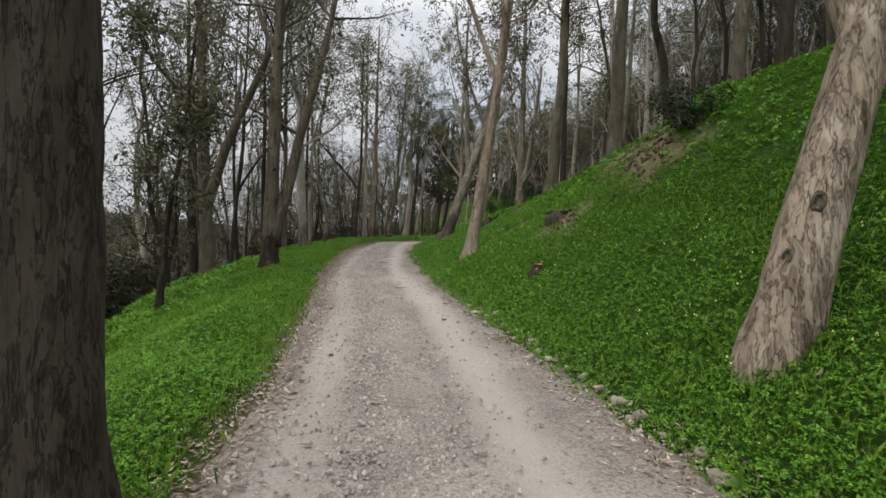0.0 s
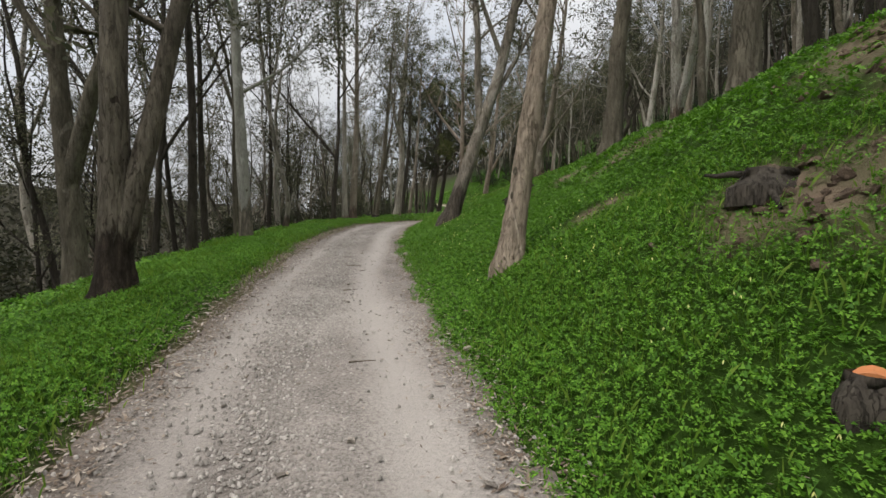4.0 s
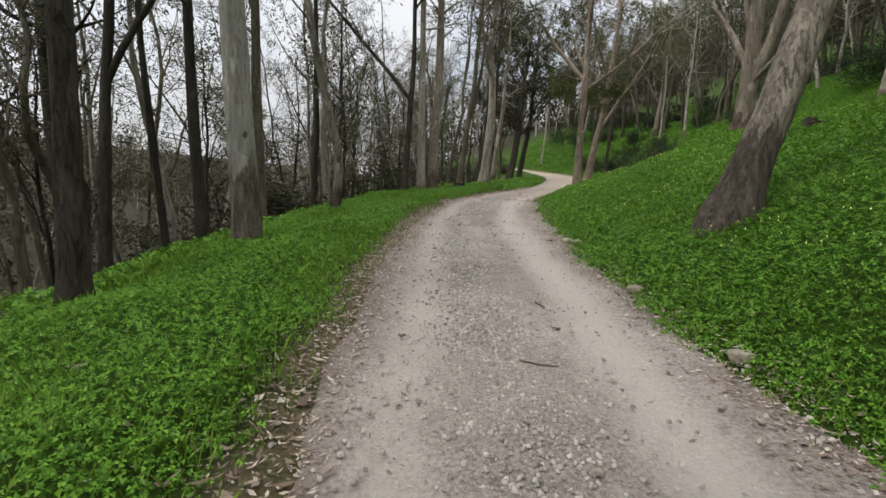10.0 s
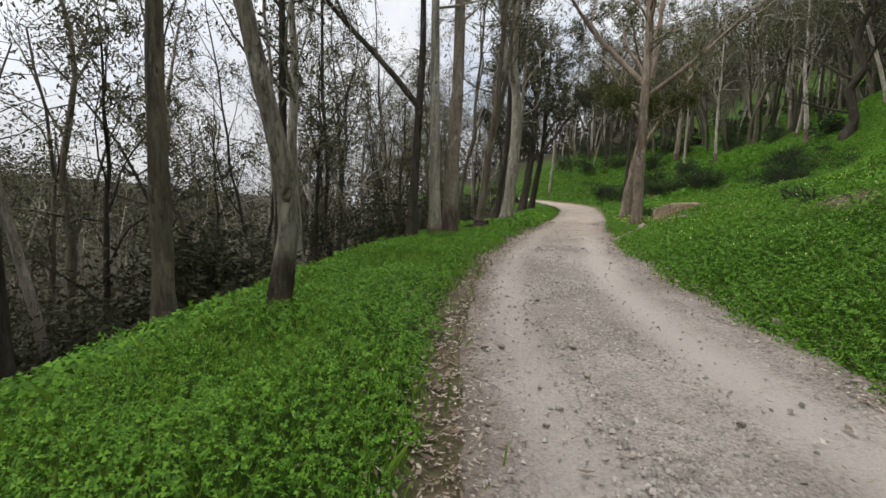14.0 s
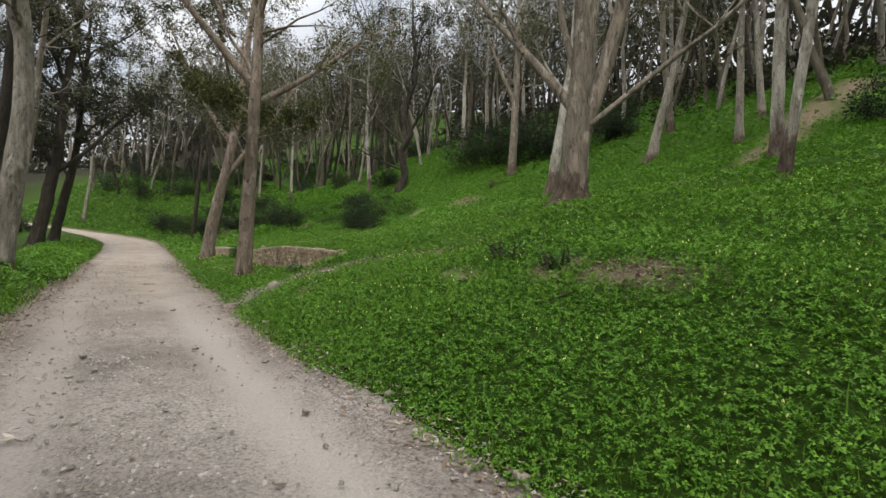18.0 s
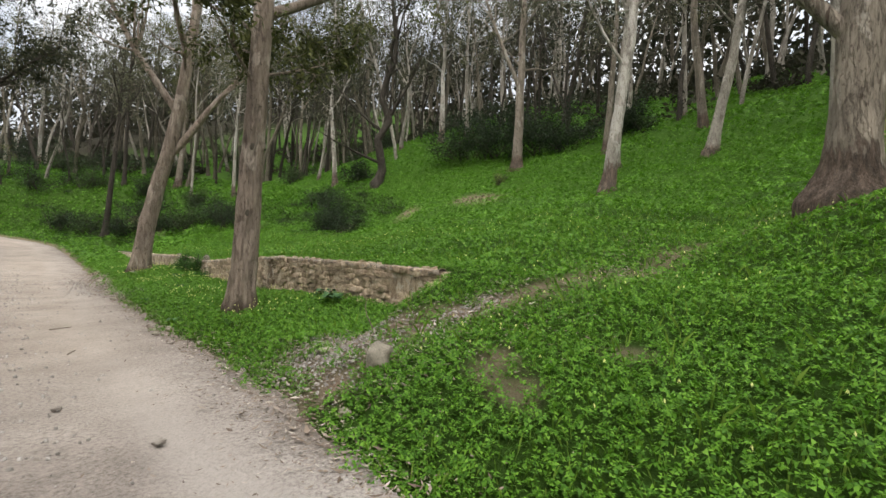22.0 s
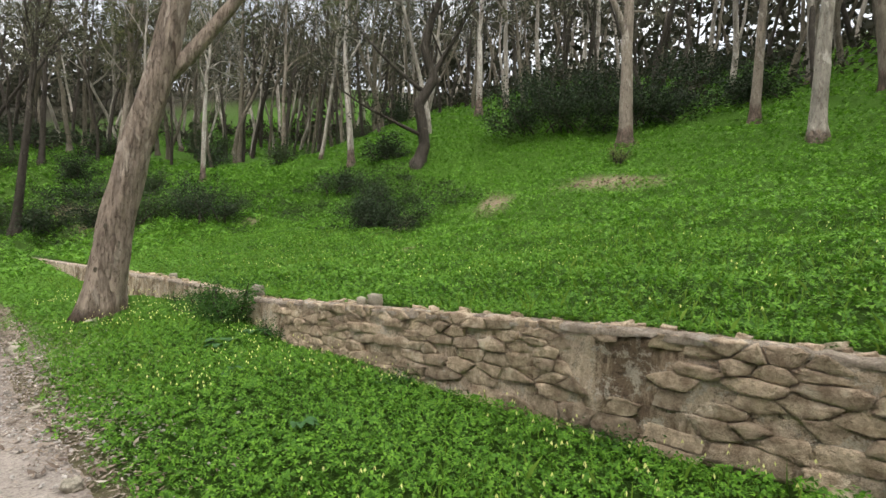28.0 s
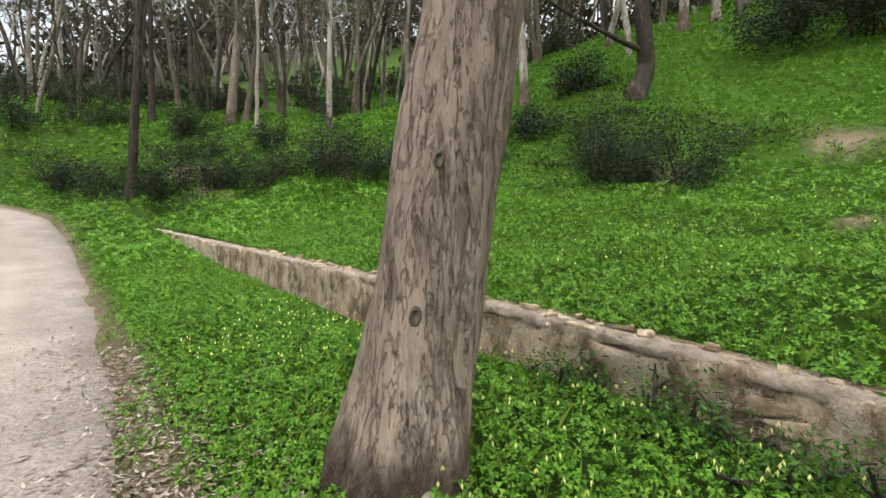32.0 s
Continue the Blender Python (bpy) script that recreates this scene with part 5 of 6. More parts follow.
def wall():
    top = new("stone_wall")
    ys = np.arange(WALL_FROM, WALL_TO + .03, .05)
    V, rings = [], 18
    for i, y in enumerate(ys):
        x, t = float(wall_x(y)), float(wall_top(y))
        rag = .022 * math.sin(y * 2.7) + .018 * math.sin(y * 7.1) + .012 * math.sin(y * 17)
        foot = t - .95
        for k in range(rings):
            f = k / (rings - 1)
            zz = foot + (t - .015 + rag - foot) * f
            dent = (.022 if y < 43.6 else .0) + .03 * noise.noise(Vector((y * 2.2, zz * 3, 1))) + .022 * noise.noise(Vector((y * 7, zz * 9, 4)))
            V.append((x - .012 + dent, y, zz))
        V += [(x + .12, y, t + rag * .6), (x + .36, y, t - .01), (x + .36, y, foot)]
    w = rings + 3
    F = [(a * w + k, a * w + k + 1, a * w + w + k + 1, a * w + w + k) for a in range(len(ys) - 1) for k in range(w - 1)]
    F += [tuple(range(w - 1, -1, -1)), tuple((len(ys) - 1) * w + k for k in range(w))]
    child("mortar", mesh("mortar", V, F, M["mortar"], True), top, "crumbling brown lime mortar")
    rnd = random.Random(5)
    for cell, depth, (u, w) in rubble(rnd):
        y0, z0 = WALL_FROM + u, float(wall_top(WALL_FROM + u)) - w
        keep = (.95 if math.sin(u * 2.1 + .4) * math.sin(u * .8 + w * 3) < .6 else .2) if u < 9.9 else .35 if u < 11.6 else .14
        if rnd.random() > keep or z0 < float(ground_z(float(wall_x(y0)) - .2, y0)) - .05:
            continue
        ob = child("stone", cobble(cell, depth if u < 9.9 else depth * .5, rnd), top)
        ob.matrix_basis = Matrix.Translation((float(wall_x(y0)), y0, z0)) @ Matrix.Rotation(-math.atan(.215), 4, "Z")
    # a ragged lime crust along the top
    V, F = [], []
    cy = np.arange(WALL_FROM, WALL_TO, .03)
    for i, y in enumerate(cy):
        x, t = float(wall_x(y)), float(wall_top(y))
        a = .05 * noise.noise(Vector((y * 3.1, 0, 0))) + .035 * noise.noise(Vector((y * 11, 3, 0)))
        b = .06 * noise.noise(Vector((y * 2.3, 9, 0))) + .04 * noise.noise(Vector((y * 9, 5, 0)))
        c = .016 * noise.noise(Vector((y * 4, 2, 0))) + .012 * noise.noise(Vector((y * 15, 7, 0)))
        a += .03 * noise.noise(Vector((y * 27, 3, 1)))
        b += .05 * noise.noise(Vector((y * 24, 6, 2)))
        c += .014 * noise.noise(Vector((y * 31, 8, 1)))
        thick = .035 + .05 * noise.noise(Vector((y * 5, 1, 3))) + .02 * noise.noise(Vector((y * 19, 1, 3)))
        V += [(x - .012 + a * .45, y, t - thick), (x - .012 + a * .9, y, t + .002 + c * 1.6), (x + .06, y, t + .022 + c), (x + .13 + b, y, t + .012 + c * .7), (x + .2 + b * 1.6, y, t - .04)]
        if i:
            F += [(5 * i - 5 + k, 5 * i - 4 + k, 5 * i + 1 + k, 5 * i + k) for k in range(4)]
    child("coping", mesh("coping", V, F, M["cement"], True), top, "ragged pale lime crust on the wall top")
    for k in range(170):
        y = rnd.uniform(WALL_FROM, 52)
        s = rnd.uniform(.02, .075)
        ob = child("stone", rnd.choice(WALL_STONES), top)
        set_at(ob, (float(wall_x(y)) + rnd.uniform(.05, .3), y, float(wall_top(y)) + s * .22), (s, s * 1.4, s * .7), rnd.uniform(0, 360), rnd.uniform(-20, 20))
    return tagged(top, "low rubble stone retaining wall with old mortar", "wall", kind="structure")


wall()


def rock(x, y, size, rz, label, name="rock", up=.3, k=0, material=None):
    ob = new(name, ROCKS[k % len(ROCKS)])
    set_at(ob, (x, y, float(ground_z(x, y)) + size[2] * up), size, rz, rz % 17 - 8, rz % 11 - 5)
    return tagged(ob, label, "rock")


rock(.27, 33.2, (.24, .2, .23), 30, "grey boulder in the grass by the track", up=.3, k=3)
for x, y, a, rz, k in ((-.78, 15.81, .11, 20, 0), (-1.2, 19.22, .17, 70, 1), (-.98, 17.54, .16, 10, 2), (-1.44, 22.14, .2, 40, 3), (-1.34, 21.91, .16, 130, 4), (.57, 7.55, .15, 80, 0), (.88, 7.12, .12, 33, 1),
                       (.24, 37.26, .09, 12, 2), (.47, 37.36, .13, 66, 3), (.45, 34.1, .15, 20, 4), (1.45, 4.16, .1, 5, 0), (1.49, 3.86, .11, 60, 1), (1.63, 2.68, .12, 10, 2), (-4.36, 25.32, .06, 0, 3),
                       (2.52, 46.18, .19, 44, 4), (2.62, 46.45, .14, 10, 0), (2.44, 45.9, .12, 90, 2), (-.42, 16.3, .12, 15, 1), (-1.05, 18.4, .1, 50, 2), (-1.2, 20.1, .09, 0, 3), (.1, 10.4, .09, 25, 4), (1.25, 5.0, .08, 45, 0), (-1.3, 24.5, .11, 30, 1), (-1.4, 26.6, .1, 80, 2),
                       (-1.25, 28.0, .09, 20, 3), (-.75, 31.3, .12, 0, 4), (-.3, 33.0, .1, 60, 0), (.3, 36.2, .1, 20, 1), (1.35, 41.9, .13, 75, 2), (1.8, 43.6, .11, 10, 3)):
    rock(x, y, (a, a * .8, a * .5), rz, "pale stone lying at the edge of the dirt road", "stone", .25, k)
for k in range(34):
    y = 2.0 + 6.2 * (k / 34) + .07 * (k * 7 % 5)
    a = .05 + .07 * ((k * 37 % 11) / 11) ** 1.5
    rock(float(road_right(y)) + .05 + .1 * ((k * 53 % 7) / 7 - .4), y, (a, a * .8, a * .6), k * 47 % 180, "small pale stone in the row edging the dirt road", "stone", .2, k)
rock(3.32, 46.05, (.17, .11, .1), 15, "pinkish stone block at the foot of a tree", "stone_block", .5, 2)
for y, s, rz in ((43.95, .17, 20), (41.55, .14, 70), (41.75, .1, 10), (47.0, .12, 40)):
    ob = tagged(new("stone_block", ROCKS[int(y) % 5]), "loose stone block standing on the wall top", "rock")
    set_at(ob, (float(wall_x(y)) + .16, y, float(wall_top(y)) + s * .4), (s * .75, s, s), rz)


def pebbles():
    """Stones of the road: the larger ones singly, the small grit as one mass."""
    rnd = random.Random(9)
    done = 0
    while done < 290:
        y = 1.5 + (30 * rnd.random() if rnd.random() < .85 else 43 * rnd.random())
        L, R = float(road_left(y)), float(road_right(y))
        f = rnd.choice((rnd.gauss(.42, .12), rnd.gauss(.42, .12), rnd.random(), rnd.gauss(.97, .04), rnd.gauss(.04, .05)))
        if not 0 < f < 1.03:
            continue
        s = .018 + .036 * rnd.random() ** 2.4
        x = L + (R - L) * f
        ob = child("pebble", rnd.choice(LOOSE), road_ob)
        set_at(ob, (x, y, float(ground_z(x, y, False)) + .012 + s * .12), (s, s * rnd.uniform(.6, 1.3), s * rnd.uniform(.3, .55)), rnd.uniform(0, 360), rnd.uniform(-15, 15))
        done += 1
    n = 90000
    y = rng.uniform(-.5, 54, n)
    keep = rng.random(n) < np.interp(y, [0, 22, 27, 33, 60], [1, .8, .5, .08, .08])
    y = y[keep]
    n = len(y)
    L, R = road_left(y), road_right(y)
    pick = rng.random(n)
    f = np.where(pick < .7, rng.normal(.41, .10, n), np.where(pick < .8, rng.uniform(0, 1, n), np.where(pick < .9, rng.normal(.97, .04, n), rng.normal(.04, .05, n))))
    x = L + (R - L) * f
    # the stony foot of the track beside the wall, and the verge beyond
    for cx, cy, sx, sy, m in ((.45, 33.95, .35, .4, 3000), (1.4, 33.0, .5, .12, 700), (2.4, 45.6, .3, .9, 2500), (1.7, 43.2, .25, .9, 1200)):
        x, y = np.append(x, rng.normal(cx, sx, m)), np.append(y, rng.normal(cy, sy, m))
    n = len(x)
    z = np.where(x > road_right(y), ground_z(x, y), ground_z(x, y, False)) + .012
    s = .004 + .017 * rng.random(n) ** 2.6
    corner = np.array([[1, -.1, -.3], [.1, .9, -.3], [-.95, .15, -.3], [-.1, -.85, -.3], [.6, -.3, .5], [.3, .55, .6], [-.6, .25, .5], [-.2, -.6, .55]])
    V = corner[None] * (1 + rng.normal(0, .2, (n, 8, 3))) * s[:, None, None] + rng.normal(0, .12, (n, 8, 3)) * s[:, None, None]
    a = rng.uniform(0, 6.28, n)
    ca, sa = np.cos(a)[:, None], np.sin(a)[:, None]
    V = np.stack([V[..., 0] * ca - V[..., 1] * sa + x[:, None], V[..., 0] * sa + V[..., 1] * ca + y[:, None], V[..., 2] + z[:, None]], -1)
    side_ = np.array([[0, 1, 5, 4], [1, 2, 6, 5], [2, 3, 7, 6], [3, 0, 4, 7], [4, 5, 6, 7]])
    F = (np.arange(n)[:, None, None] * 8 + side_[None]).reshape(-1, 4)
    ob = new("gravel", fast_mesh("gravel", V.reshape(-1, 3), F, M["gravel"]))
    tagged(ob, "loose grey gravel and grit on the dirt road", "gravel", kind="stuff")


pebbles()


def litter():
    """Fallen gum leaves and bark shreds along the road's edges and on bare soil."""
    y0 = rng.uniform(-.5, 50, 60000)
    left = rng.random(60000) < .58
    off = np.where(rng.random(60000) < .85, rng.normal(-.1, .17, 60000), rng.normal(-.3, .5, 60000))
    x0 = np.where(left, road_left(y0) + .7 * strip(-1, y0) * -1 - off, road_right(y0) + .7 * strip(1, y0) + off * .8)
    xs, ys = [x0], [y0]
    for cx, cy, sx, sy, n in ((-4.75, 25.2, .35, .7, 700), (.5, 33.75, .5, .45, 1600), (1.2, 32.9, .9, .2, 1500), (3.6, 32.2, 1.0, .2, 1200), (1.2, 32.3, .5, .3, 500), (1.0, 26.9, .22, .4, 900), (4.2, 31.9, 1.0, .25, 300), (1.15, 28.0, .2, .25, 300), (-4.6, 27.5, .3, 1.6, 500), (-3.3, 35.5, .3, 1.5, 500), (1.3, 45, .5, 2.0, 400), (2.35, 45.4, .28, .8, 2600), (2.75, 47.0, .28, .9, 2200), (1.75, 43.2, .2, .8, 1500), (3.3, 49.3, .25, 1.0, 1200), (.35, 34.6, .35, .35, 900), (3.6, 14.8, .4, .4, 150)):
        xs.append(rng.normal(cx, sx, n))
        ys.append(rng.normal(cy, sy, n))
    x, y = np.concatenate(xs), np.concatenate(ys)
    n = len(x)
    on_road = (x > road_left(y)) & (x < road_right(y))
    z = ground_z(x, y) + np.where(on_road, .018, rng.uniform(.01, .04, n))
    a = rng.uniform(0, 6.28, n)
    ln = rng.uniform(.018, .058, n) * np.where(rng.random(n) < .06, 2, 1)
    w = ln * rng.uniform(.18, .42, n)
    d = np.stack([np.cos(a), np.sin(a), rng.normal(0, .22, n)], 1) * ln[:, None]
    s = np.stack([-np.sin(a), np.cos(a), rng.normal(0, .22, n)], 1) * w[:, None]
    c = np.stack([x, y, z], 1)
    curl = np.array([0, 0, 1.0])[None] * (ln * rng.uniform(.0, .12, n))[:, None]
    V = np.stack([c - d * .5 + curl, c + s * .5, c + d * .5 + curl, c - s * .5], 1).reshape(-1, 3)
    tagged(new("leaf_litter", fast_mesh("leaf_litter", V, np.arange(n * 4).reshape(-1, 4), M["litter"])), "dry pale gum leaves strewn along the road edges", "leaf litter", kind="stuff")


litter()


def stick(x, y, length, turn, radius=.008, label="dry fallen stick on the dirt road", rise=0.0):
    rnd = np.random.default_rng(int(abs(x * 100)) + int(y * 10))
    q, r = stem(rnd, (0, 0, 0), (math.cos(turn), math.sin(turn), rise), length, radius, radius * .5, 6, .08, 0)
    q[:, 2] = np.maximum(q[:, 2], 0) if rise else q[:, 2] * .2
    v, f = tube(q, r, 6)
    ob = new("stick", fast_mesh("stick", v, f, M["dead_wood"], True))
    ob.location = (x, y, float(ground_z(x, y)) + radius + .012)
    return tagged(ob, label, "stick")


stick(-2.15, 15.98, .3, .15)
stick(-1.75, 15.3, .18, 1.0)
stick(-2.5, 17.4, .28, -.4)
stick(-2.2, 18.6, .22, 2.0)
stick(-1.7, 13.4, .25, .6)
stick(-3.0, 13.0, .2, -.8)
stick(-1.0, 10.2, .25, .3)
stick(-.6, 38.4, .3, .5)
stick(-.9, 36.6, .2, 1.2)
stick(.7, 33.7, .75, .9, .009, "bent grey stick lying in the leaf litter", .25)
stick(.9, 33.4, .8, .1, .012, "grey fallen branch lying across the mown grass")
stick(.34, 27.6, .5, -.9, .012, "dark stick lying on the clover", .2)
stick(-4.95, 20.15, .32, .2, .02, "short pale log lying in the clover")
stick(2.2, 19.5, 1.3, .25, .05, "grey fallen branch on the grassy bank", .1)
stick(-.55, 16.25, .14, .1, .02, "pale broken piece of wood in the clover")


def stump(x, y, r, h, label, top_material, seed=1, roots=5):
    top = new("tree_stump")
    top.location = (x, y, float(ground_z(x, y)))
    hs = np.array([-.15, 0, .04, .1, h * .6, h])
    P = np.stack([.05 * hs, .03 * hs, hs], 1)
    v, f = tube(P, r * (1 + .9 * np.exp(-np.maximum(hs, 0) / .07)), 14, seed, .18)
    child("trunk", fast_mesh("trunk", v, f, M["bark_dark"], True), top)
    a = np.linspace(0, 6.283, 14, endpoint=False)
    k = 1 + .08 * np.sin(3 * a + seed)
    V = [(P[-1][0], P[-1][1], h + .012)] + [(P[-1][0] + r * 1.02 * k[i] * math.cos(a[i]), P[-1][1] + r * 1.02 * k[i] * math.sin(a[i]), h + .02 * math.sin(2 * a[i])) for i in range(14)] + \
        [(P[-1][0] + r * 1.02 * k[i] * math.cos(a[i]), P[-1][1] + r * 1.02 * k[i] * math.sin(a[i]), h - .03) for i in range(14)]
    F = [(0, i + 1, (i + 1) % 14 + 1) for i in range(14)] + [(i + 1, i + 15, (i + 1) % 14 + 15, (i + 1) % 14 + 1) for i in range(14)]
    child("cut_face", mesh("cut_face", V, F, M[top_material], False), top)
    rnd = np.random.default_rng(seed)
    for i in range(roots):
        t = rnd.uniform(0, 6.28)
        q, rr = stem(rnd, (0, 0, h * .5), (math.cos(t), math.sin(t), .1), r * 3.5, r * .35, .015, 6, .25, -.12)
        v, f = tube(q, rr, 6)
        child("root", fast_mesh("root", v, f, M["bark_dark"], True), top)
    return tagged(top, label, "tree stump")


stump(1.64, 7.92, .075, .12, "small fresh-cut stump with orange wood in the clover", "orange_wood", 3, 0)
stump(1.85, 17.5, .19, .2, "dark uprooted stump with torn roots on the bank", "dead_wood", 4, 9)
stump(-4.24, 35.9, .24, .3, "dark low tree stump on the road bank", "dead_wood", 5, 3)
stump(3.6, 24.6, .1, .22, "weathered small stump on the clover slope", "dead_wood", 6, 2)
stump(2.45, 9.75, .16, .16, "dark rotten stump set in the eroded bank", "dead_wood", 7, 5)


def clods(x, y, rx, ry, count, seed, big=1.0):
    """Eroded soil with stones: a ragged heap of clods, one mass."""
    rnd = random.Random(seed)
    bm = bmesh.new()
    for k in range(count):
        px, py = x + rnd.gauss(0, rx), y + rnd.gauss(0, ry)
        s = rnd.uniform(.018, .06) * big
        m = pose(px, py, float(ground_z(px, py)) + s * .1, rnd.uniform(0, 360), 0, rnd.uniform(0, 360)) @ Matrix.Diagonal((s, s * 1.3, s * .6, 1))
        made = bmesh.ops.create_icosphere(bm, subdivisions=1, radius=.6, matrix=m)
        for v in made["verts"]:
            v.co += Vector((rnd.gauss(0, .12), rnd.gauss(0, .12), rnd.gauss(0, .12))) * s
    me = bpy.data.meshes.new("soil_clods")
    bm.to_mesh(me)
    bm.free()
    me.materials.append(M["clod"])
    tagged(new("soil_clods", me), "broken brown soil and stones in a bare bank scar", "soil", kind="stuff")


for args in ((3.95, 8.9, .35, .7, 110, 1, 2.0), (4.3, 10.5, .35, .5, 70, 8, 2.0), (2.42, 9.4, .25, .4, 70, 2, 1.8), (1.0, 26.9, .2, .4, 50, 3), (1.1, 28.2, .15, .3, 20, 4), (3.5, 15.0, .4, .35, 40, 5), (1.9, 17.6, .25, .25, 40, 6), (14.2, 40.9, .22, .7, 70, 7, 1.6), (10.9, 65.0, .4, .9, 60, 9, 2.0), (2.1, 12.2, .15, .15, 14, 10)):
    clods(*args)

# ---- shrubs and weeds ----
shrub(12.5, 47.5, 2.1, 1.3, 1, count=3600, size=.07)
shrub(13.1, 48.9, 2.2, 1.7, 2, count=3600, size=.07)
shrub(12.0, 55.8, 2.0, 1.6, 3, count=2400, size=.08)
for k, (x, y, w, h) in enumerate(((20.2, 45.3, 3.2, 2.2), (20.4, 43.3, 3.6, 2.6), (20.6, 41.2, 3.4, 2.5), (20.8, 39.6, 2.4, 1.8), (22.6, 44.6, 3.4, 2.6), (22.8, 42.2, 3.4, 2.6), (22.2, 36.8, 2.4, 1.6), (15.2, 24.2, 2.4, 1.5), (22.2, 21.1, 2.6, 1.8), (23.4, 18.6, 3.6, 2.4), (24.0, 15.4, 4.0, 3.0),
                                 (12.3, 57.7, 2.2, 1.6), (11.4, 59.6, 2.2, 1.5), (10.7, 61.6, 1.8, 1.2), (9.6, 64.2, 1.8, 1.2), (9.0, 67.2, 2.2, 1.6), (8.2, 69.6, 2.4, 1.7), (11.6, 66.0, 2.0, 1.3), (13.6, 63.0, 1.8, 1.1), (17.2, 50.9, 1.6, 1.1), (15.0, 51.6, 2.0, .8), (18.6, 59.2, 2.2, 1.4), (17.8, 64.2, 2.2, 1.4), (12.8, 69.2, 2.4, 1.7), (10.4, 73.4, 2.8, 2.0), (8.0, 75.6, 2.8, 2.2),
                                 (13.4, 76.2, 3.0, 2.2), (10.6, 79.0, 3.2, 2.4), (6.2, 80.4, 3.0, 2.4), (15.8, 72.4, 2.6, 1.8), (20.0, 68.6, 3.0, 2.2), (9.0, 85.0, 3.2, 2.6), (24.6, 55.4, 3.0, 2.0), (25.4, 60.2, 3.2, 2.0), (27.2, 38.6, 3.0, 2.0), (-1.4, 72.0, 2.2, 1.5), (-2.8, 80.0, 3.0, 2.2))):
    shrub(x, y, w, h, 20 + k, count=2400 if w > 2.3 and y < 46 else 1500 if w > 2.4 else 1150, size=.12, leaf="shrub_leaf" if y < 50 or k % 3 else "scrub_leaf")
for k, (x, y, w, h) in enumerate(((-9.5, 29, 2.4, 2.6), (-11, 34, 3, 3.4), (-8.4, 36.5, 2.4, 3.0), (-7.6, 41, 2.5, 3.2), (-12.5, 28, 3, 3), (-14, 22, 2.6, 2.4), (-10.5, 17, 2.2, 1.8), (-7.6, 46, 3, 3.5), (-12, 40, 3, 4), (-6.2, 51, 3, 3.5), (-15.5, 31, 3.2, 4), (-9.2, 12.5, 2.2, 1.6), (-5.6, 56, 3, 3.6), (-5, 64, 4, 4.5))):
    shrub(x, y, w, h, 60 + k, "gum_leaf_dark", "tall dark bushy undergrowth below the road", 1500, .17)
shrub(4.5, 8.3, 1.0, .9, 90, label="dark wind-bent shrub on top of the bank", count=900, size=.08)
shrub(4.02, 44.0, .55, .62, 91, "vine_leaf", "dark green bramble climbing the stone wall", 2600, .045, "bramble")
shrub(1.6, 28.9, .5, .45, 94, "vine_leaf", "low weed on the clover mound", 200, .05, "weed")
shrub(1.25, 27.9, .35, .3, 95, "vine_leaf", "low weed beside a bare patch", 160, .05, "weed")
for k, (x, y, w) in enumerate(((4.3, 44.9, .5), (4.42, 45.4, .45), (4.12, 44.4, .4), (4.0, 43.2, .35), (4.62, 46.0, .35), (3.3, 40.9, .25), (2.95, 39.0, .22))):
    shrub(x, y, w, w * .7, 110 + k, "vine_leaf", "green weeds growing up the face of the wall", 900, .035, "weed")
shrub(16.3, 41.0, .4, .9, 101, "gum_leaf_light", "young sapling beside a pale trunk", 90, .08, "sapling")


def broadleaf(x, y, size, count, seed, label="clump of broad dark green leaves at the wall foot"):
    """A clump of large arrow-shaped leaves on stalks."""
    rnd = np.random.default_rng(seed)
    top = new("broadleaf_plant")
    top.location = (x, y, float(ground_z(x, y)))
    for k in range(count):
        a, h = rnd.uniform(0, 6.28), size * rnd.uniform(.5, 1.0)
        d = np.array([math.cos(a), math.sin(a), 0])
        base = d * size * .25 + [0, 0, h * .6]
        q = np.stack([d * 0.01, d * size * .12 + [0, 0, h * .4], base])
        v, f = tube(q, [.006, .005, .004], 5)
        child("stalk", fast_mesh("stalk", v, f, M["vine_leaf"], True), top)
        s, ln = np.cross(d, [0, 0, 1]), size * rnd.uniform(.5, .8)
        V, F, rows = [], [], 6
        for i in range(rows):
            t = i / (rows - 1)
            w = size * .3 * math.sin(math.pi * min(1, .12 + t * .88)) ** .8 * (1 - t * .35)
            c = base + d * ln * t + np.array([0, 0, 1]) * ln * (.45 * t - .6 * t * t)
            V += [tuple(c + s * w + [0, 0, .25 * w]), tuple(c), tuple(c - s * w + [0, 0, .25 * w])]
        for i in range(rows - 1):
            F += [(3 * i, 3 * i + 1, 3 * i + 4, 3 * i + 3), (3 * i + 1, 3 * i + 2, 3 * i + 5, 3 * i + 4)]
        child("leaf", mesh("leaf", V, F, M["broad_leaf"], True), top)
    return tagged(top, label, "plant")


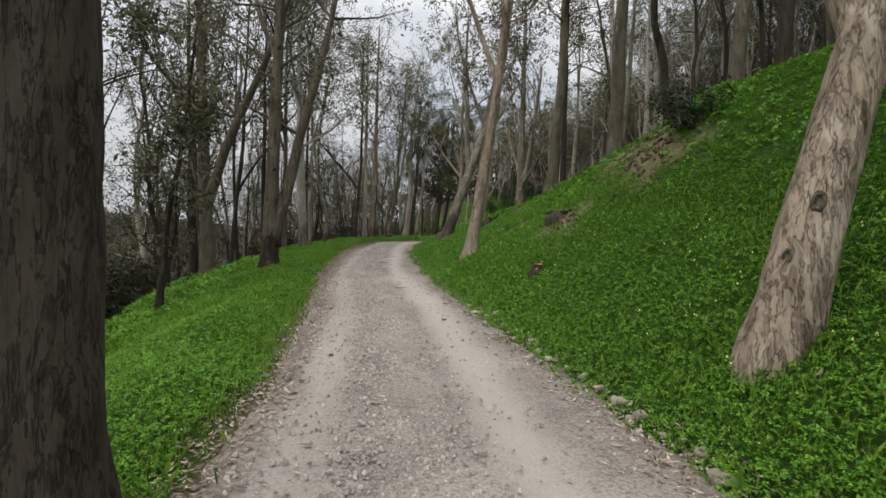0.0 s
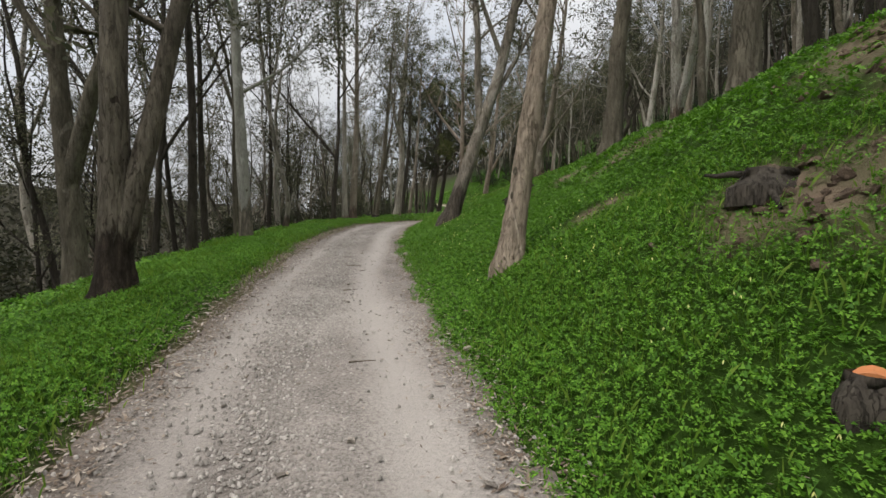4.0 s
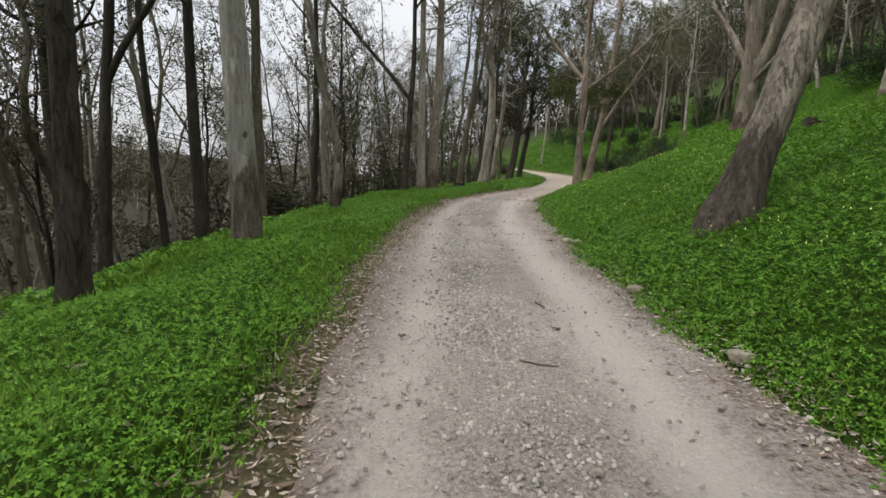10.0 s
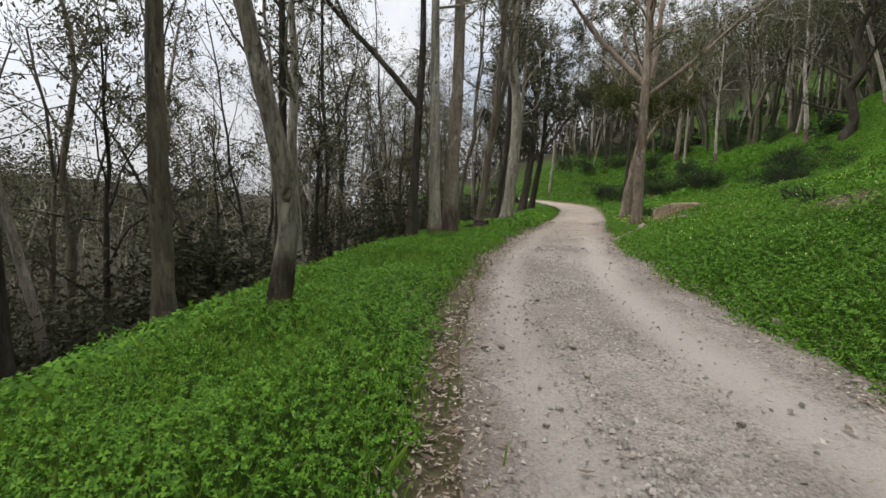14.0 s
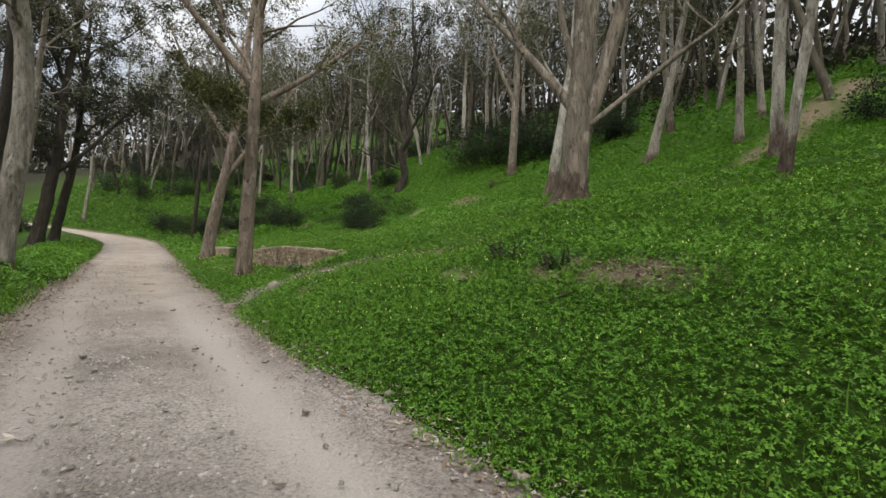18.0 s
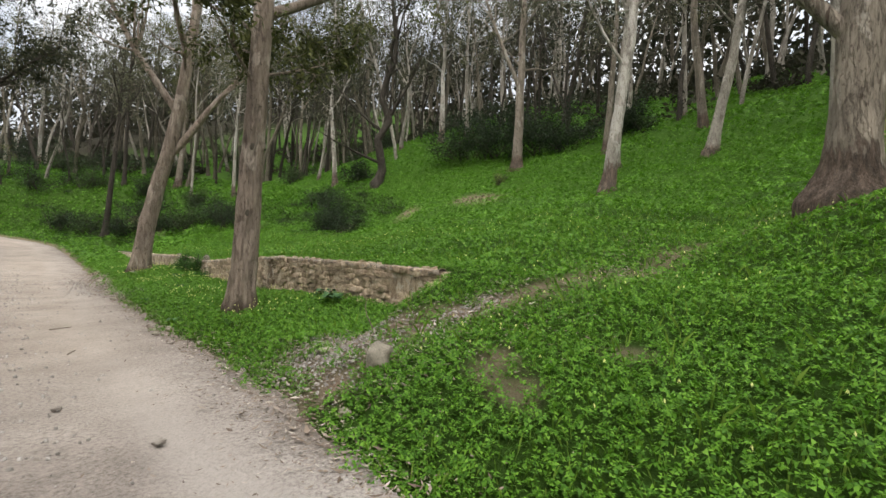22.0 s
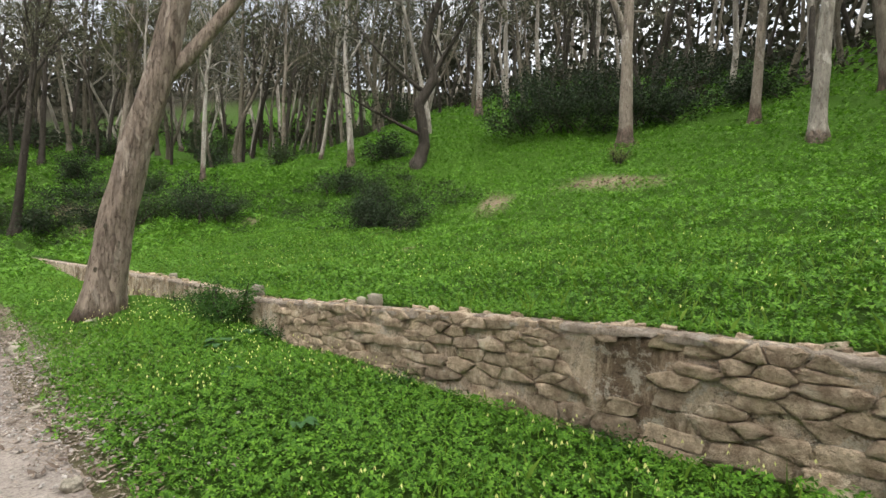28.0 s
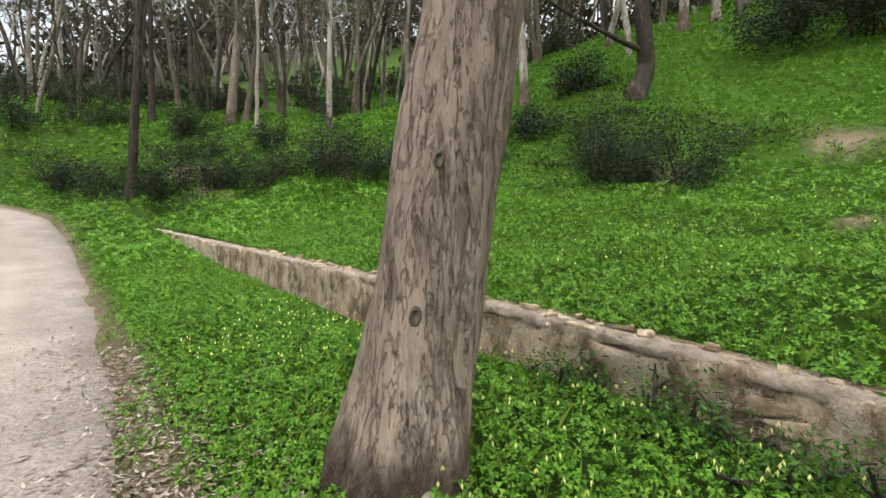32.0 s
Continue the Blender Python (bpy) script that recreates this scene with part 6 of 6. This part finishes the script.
broadleaf(2.35, 36.35, .25, 7, 1)
broadleaf(2.05, 35.75, .28, 8, 2)
broadleaf(3.3, 43.2, .22, 6, 3)
broadleaf(3.85, 43.3, .2, 5, 4)
for k, (x, y) in enumerate(((.62, 37.6), (1.0, 38.2), (.7, 36.3), (2.7, 42.3), (2.2, 40.9), (1.3, 40.2), (-5.9, 12.9), (-4.3, 11.6))):
    broadleaf(x, y, .14, 5, 10 + k, "small round-leaved mallow in the clover")


def knot(tree, height, facing, size):
    """A healed branch scar: a swollen ring round a dark hollow, on a trunk."""
    bm = bmesh.new()
    ring, tubes = 14, 6
    vs = [[bm.verts.new(((1 + .3 * math.cos(b)) * math.cos(a) * size * (.72 + .14 * math.sin(2 * a)), (1 + .3 * math.cos(b)) * math.sin(a) * size * 1.25, .14 * math.sin(b) * size)) for b in np.linspace(0, 6.283, tubes, endpoint=False)] for a in np.linspace(0, 6.283, ring, endpoint=False)]
    for i in range(ring):
        for j in range(tubes):
            bm.faces.new((vs[i][j], vs[(i + 1) % ring][j], vs[(i + 1) % ring][(j + 1) % tubes], vs[i][(j + 1) % tubes]))
    mid = bm.verts.new((0, 0, .02 * size))
    for i in range(ring):
        bm.faces.new((vs[i][3], vs[(i + 1) % ring][3], mid))
    me = bpy.data.meshes.new("knot")
    bm.to_mesh(me)
    bm.free()
    me.shade_smooth()
    me.materials.append(M["bark_mid"])
    trunk = [c for c in tree.children if c.name.startswith("trunk")][0]
    co = np.array([v.co[:] for v in trunk.data.vertices])
    way = np.array([*facing, 0.0]) / math.hypot(*facing)
    near = co[np.abs(co[:, 2] - height) < .06]
    spot = near[np.argmax(near @ way)]
    ob = child("knot", me, trunk, "healed dark knot in the bark")
    ob.matrix_basis = look(tuple(spot + way * .004), tuple(spot - way))
    return ob


knot(CROOKED, 1.12, (.45, -.9), .055)
for tree, height, facing, size in ((SCARRED, .75, (-.81, -.58), .028), (SCARRED, 1.4, (-.75, -.66), .024), (BROAD, 1.45, (-.53, -.85), .03), (BROAD, 2.45, (-.6, -.8), .034), (LEANING, 1.1, (-.57, -.82), .05), (LEANING, .75, (-.75, -.66), .035), (SLENDER, .95, (-.8, -.6), .03), (SLENDER, 1.3, (-.7, -.7), .035), (GREY, 1.5, (.6, -.8), .03)):
    knot(tree, height, facing, size)
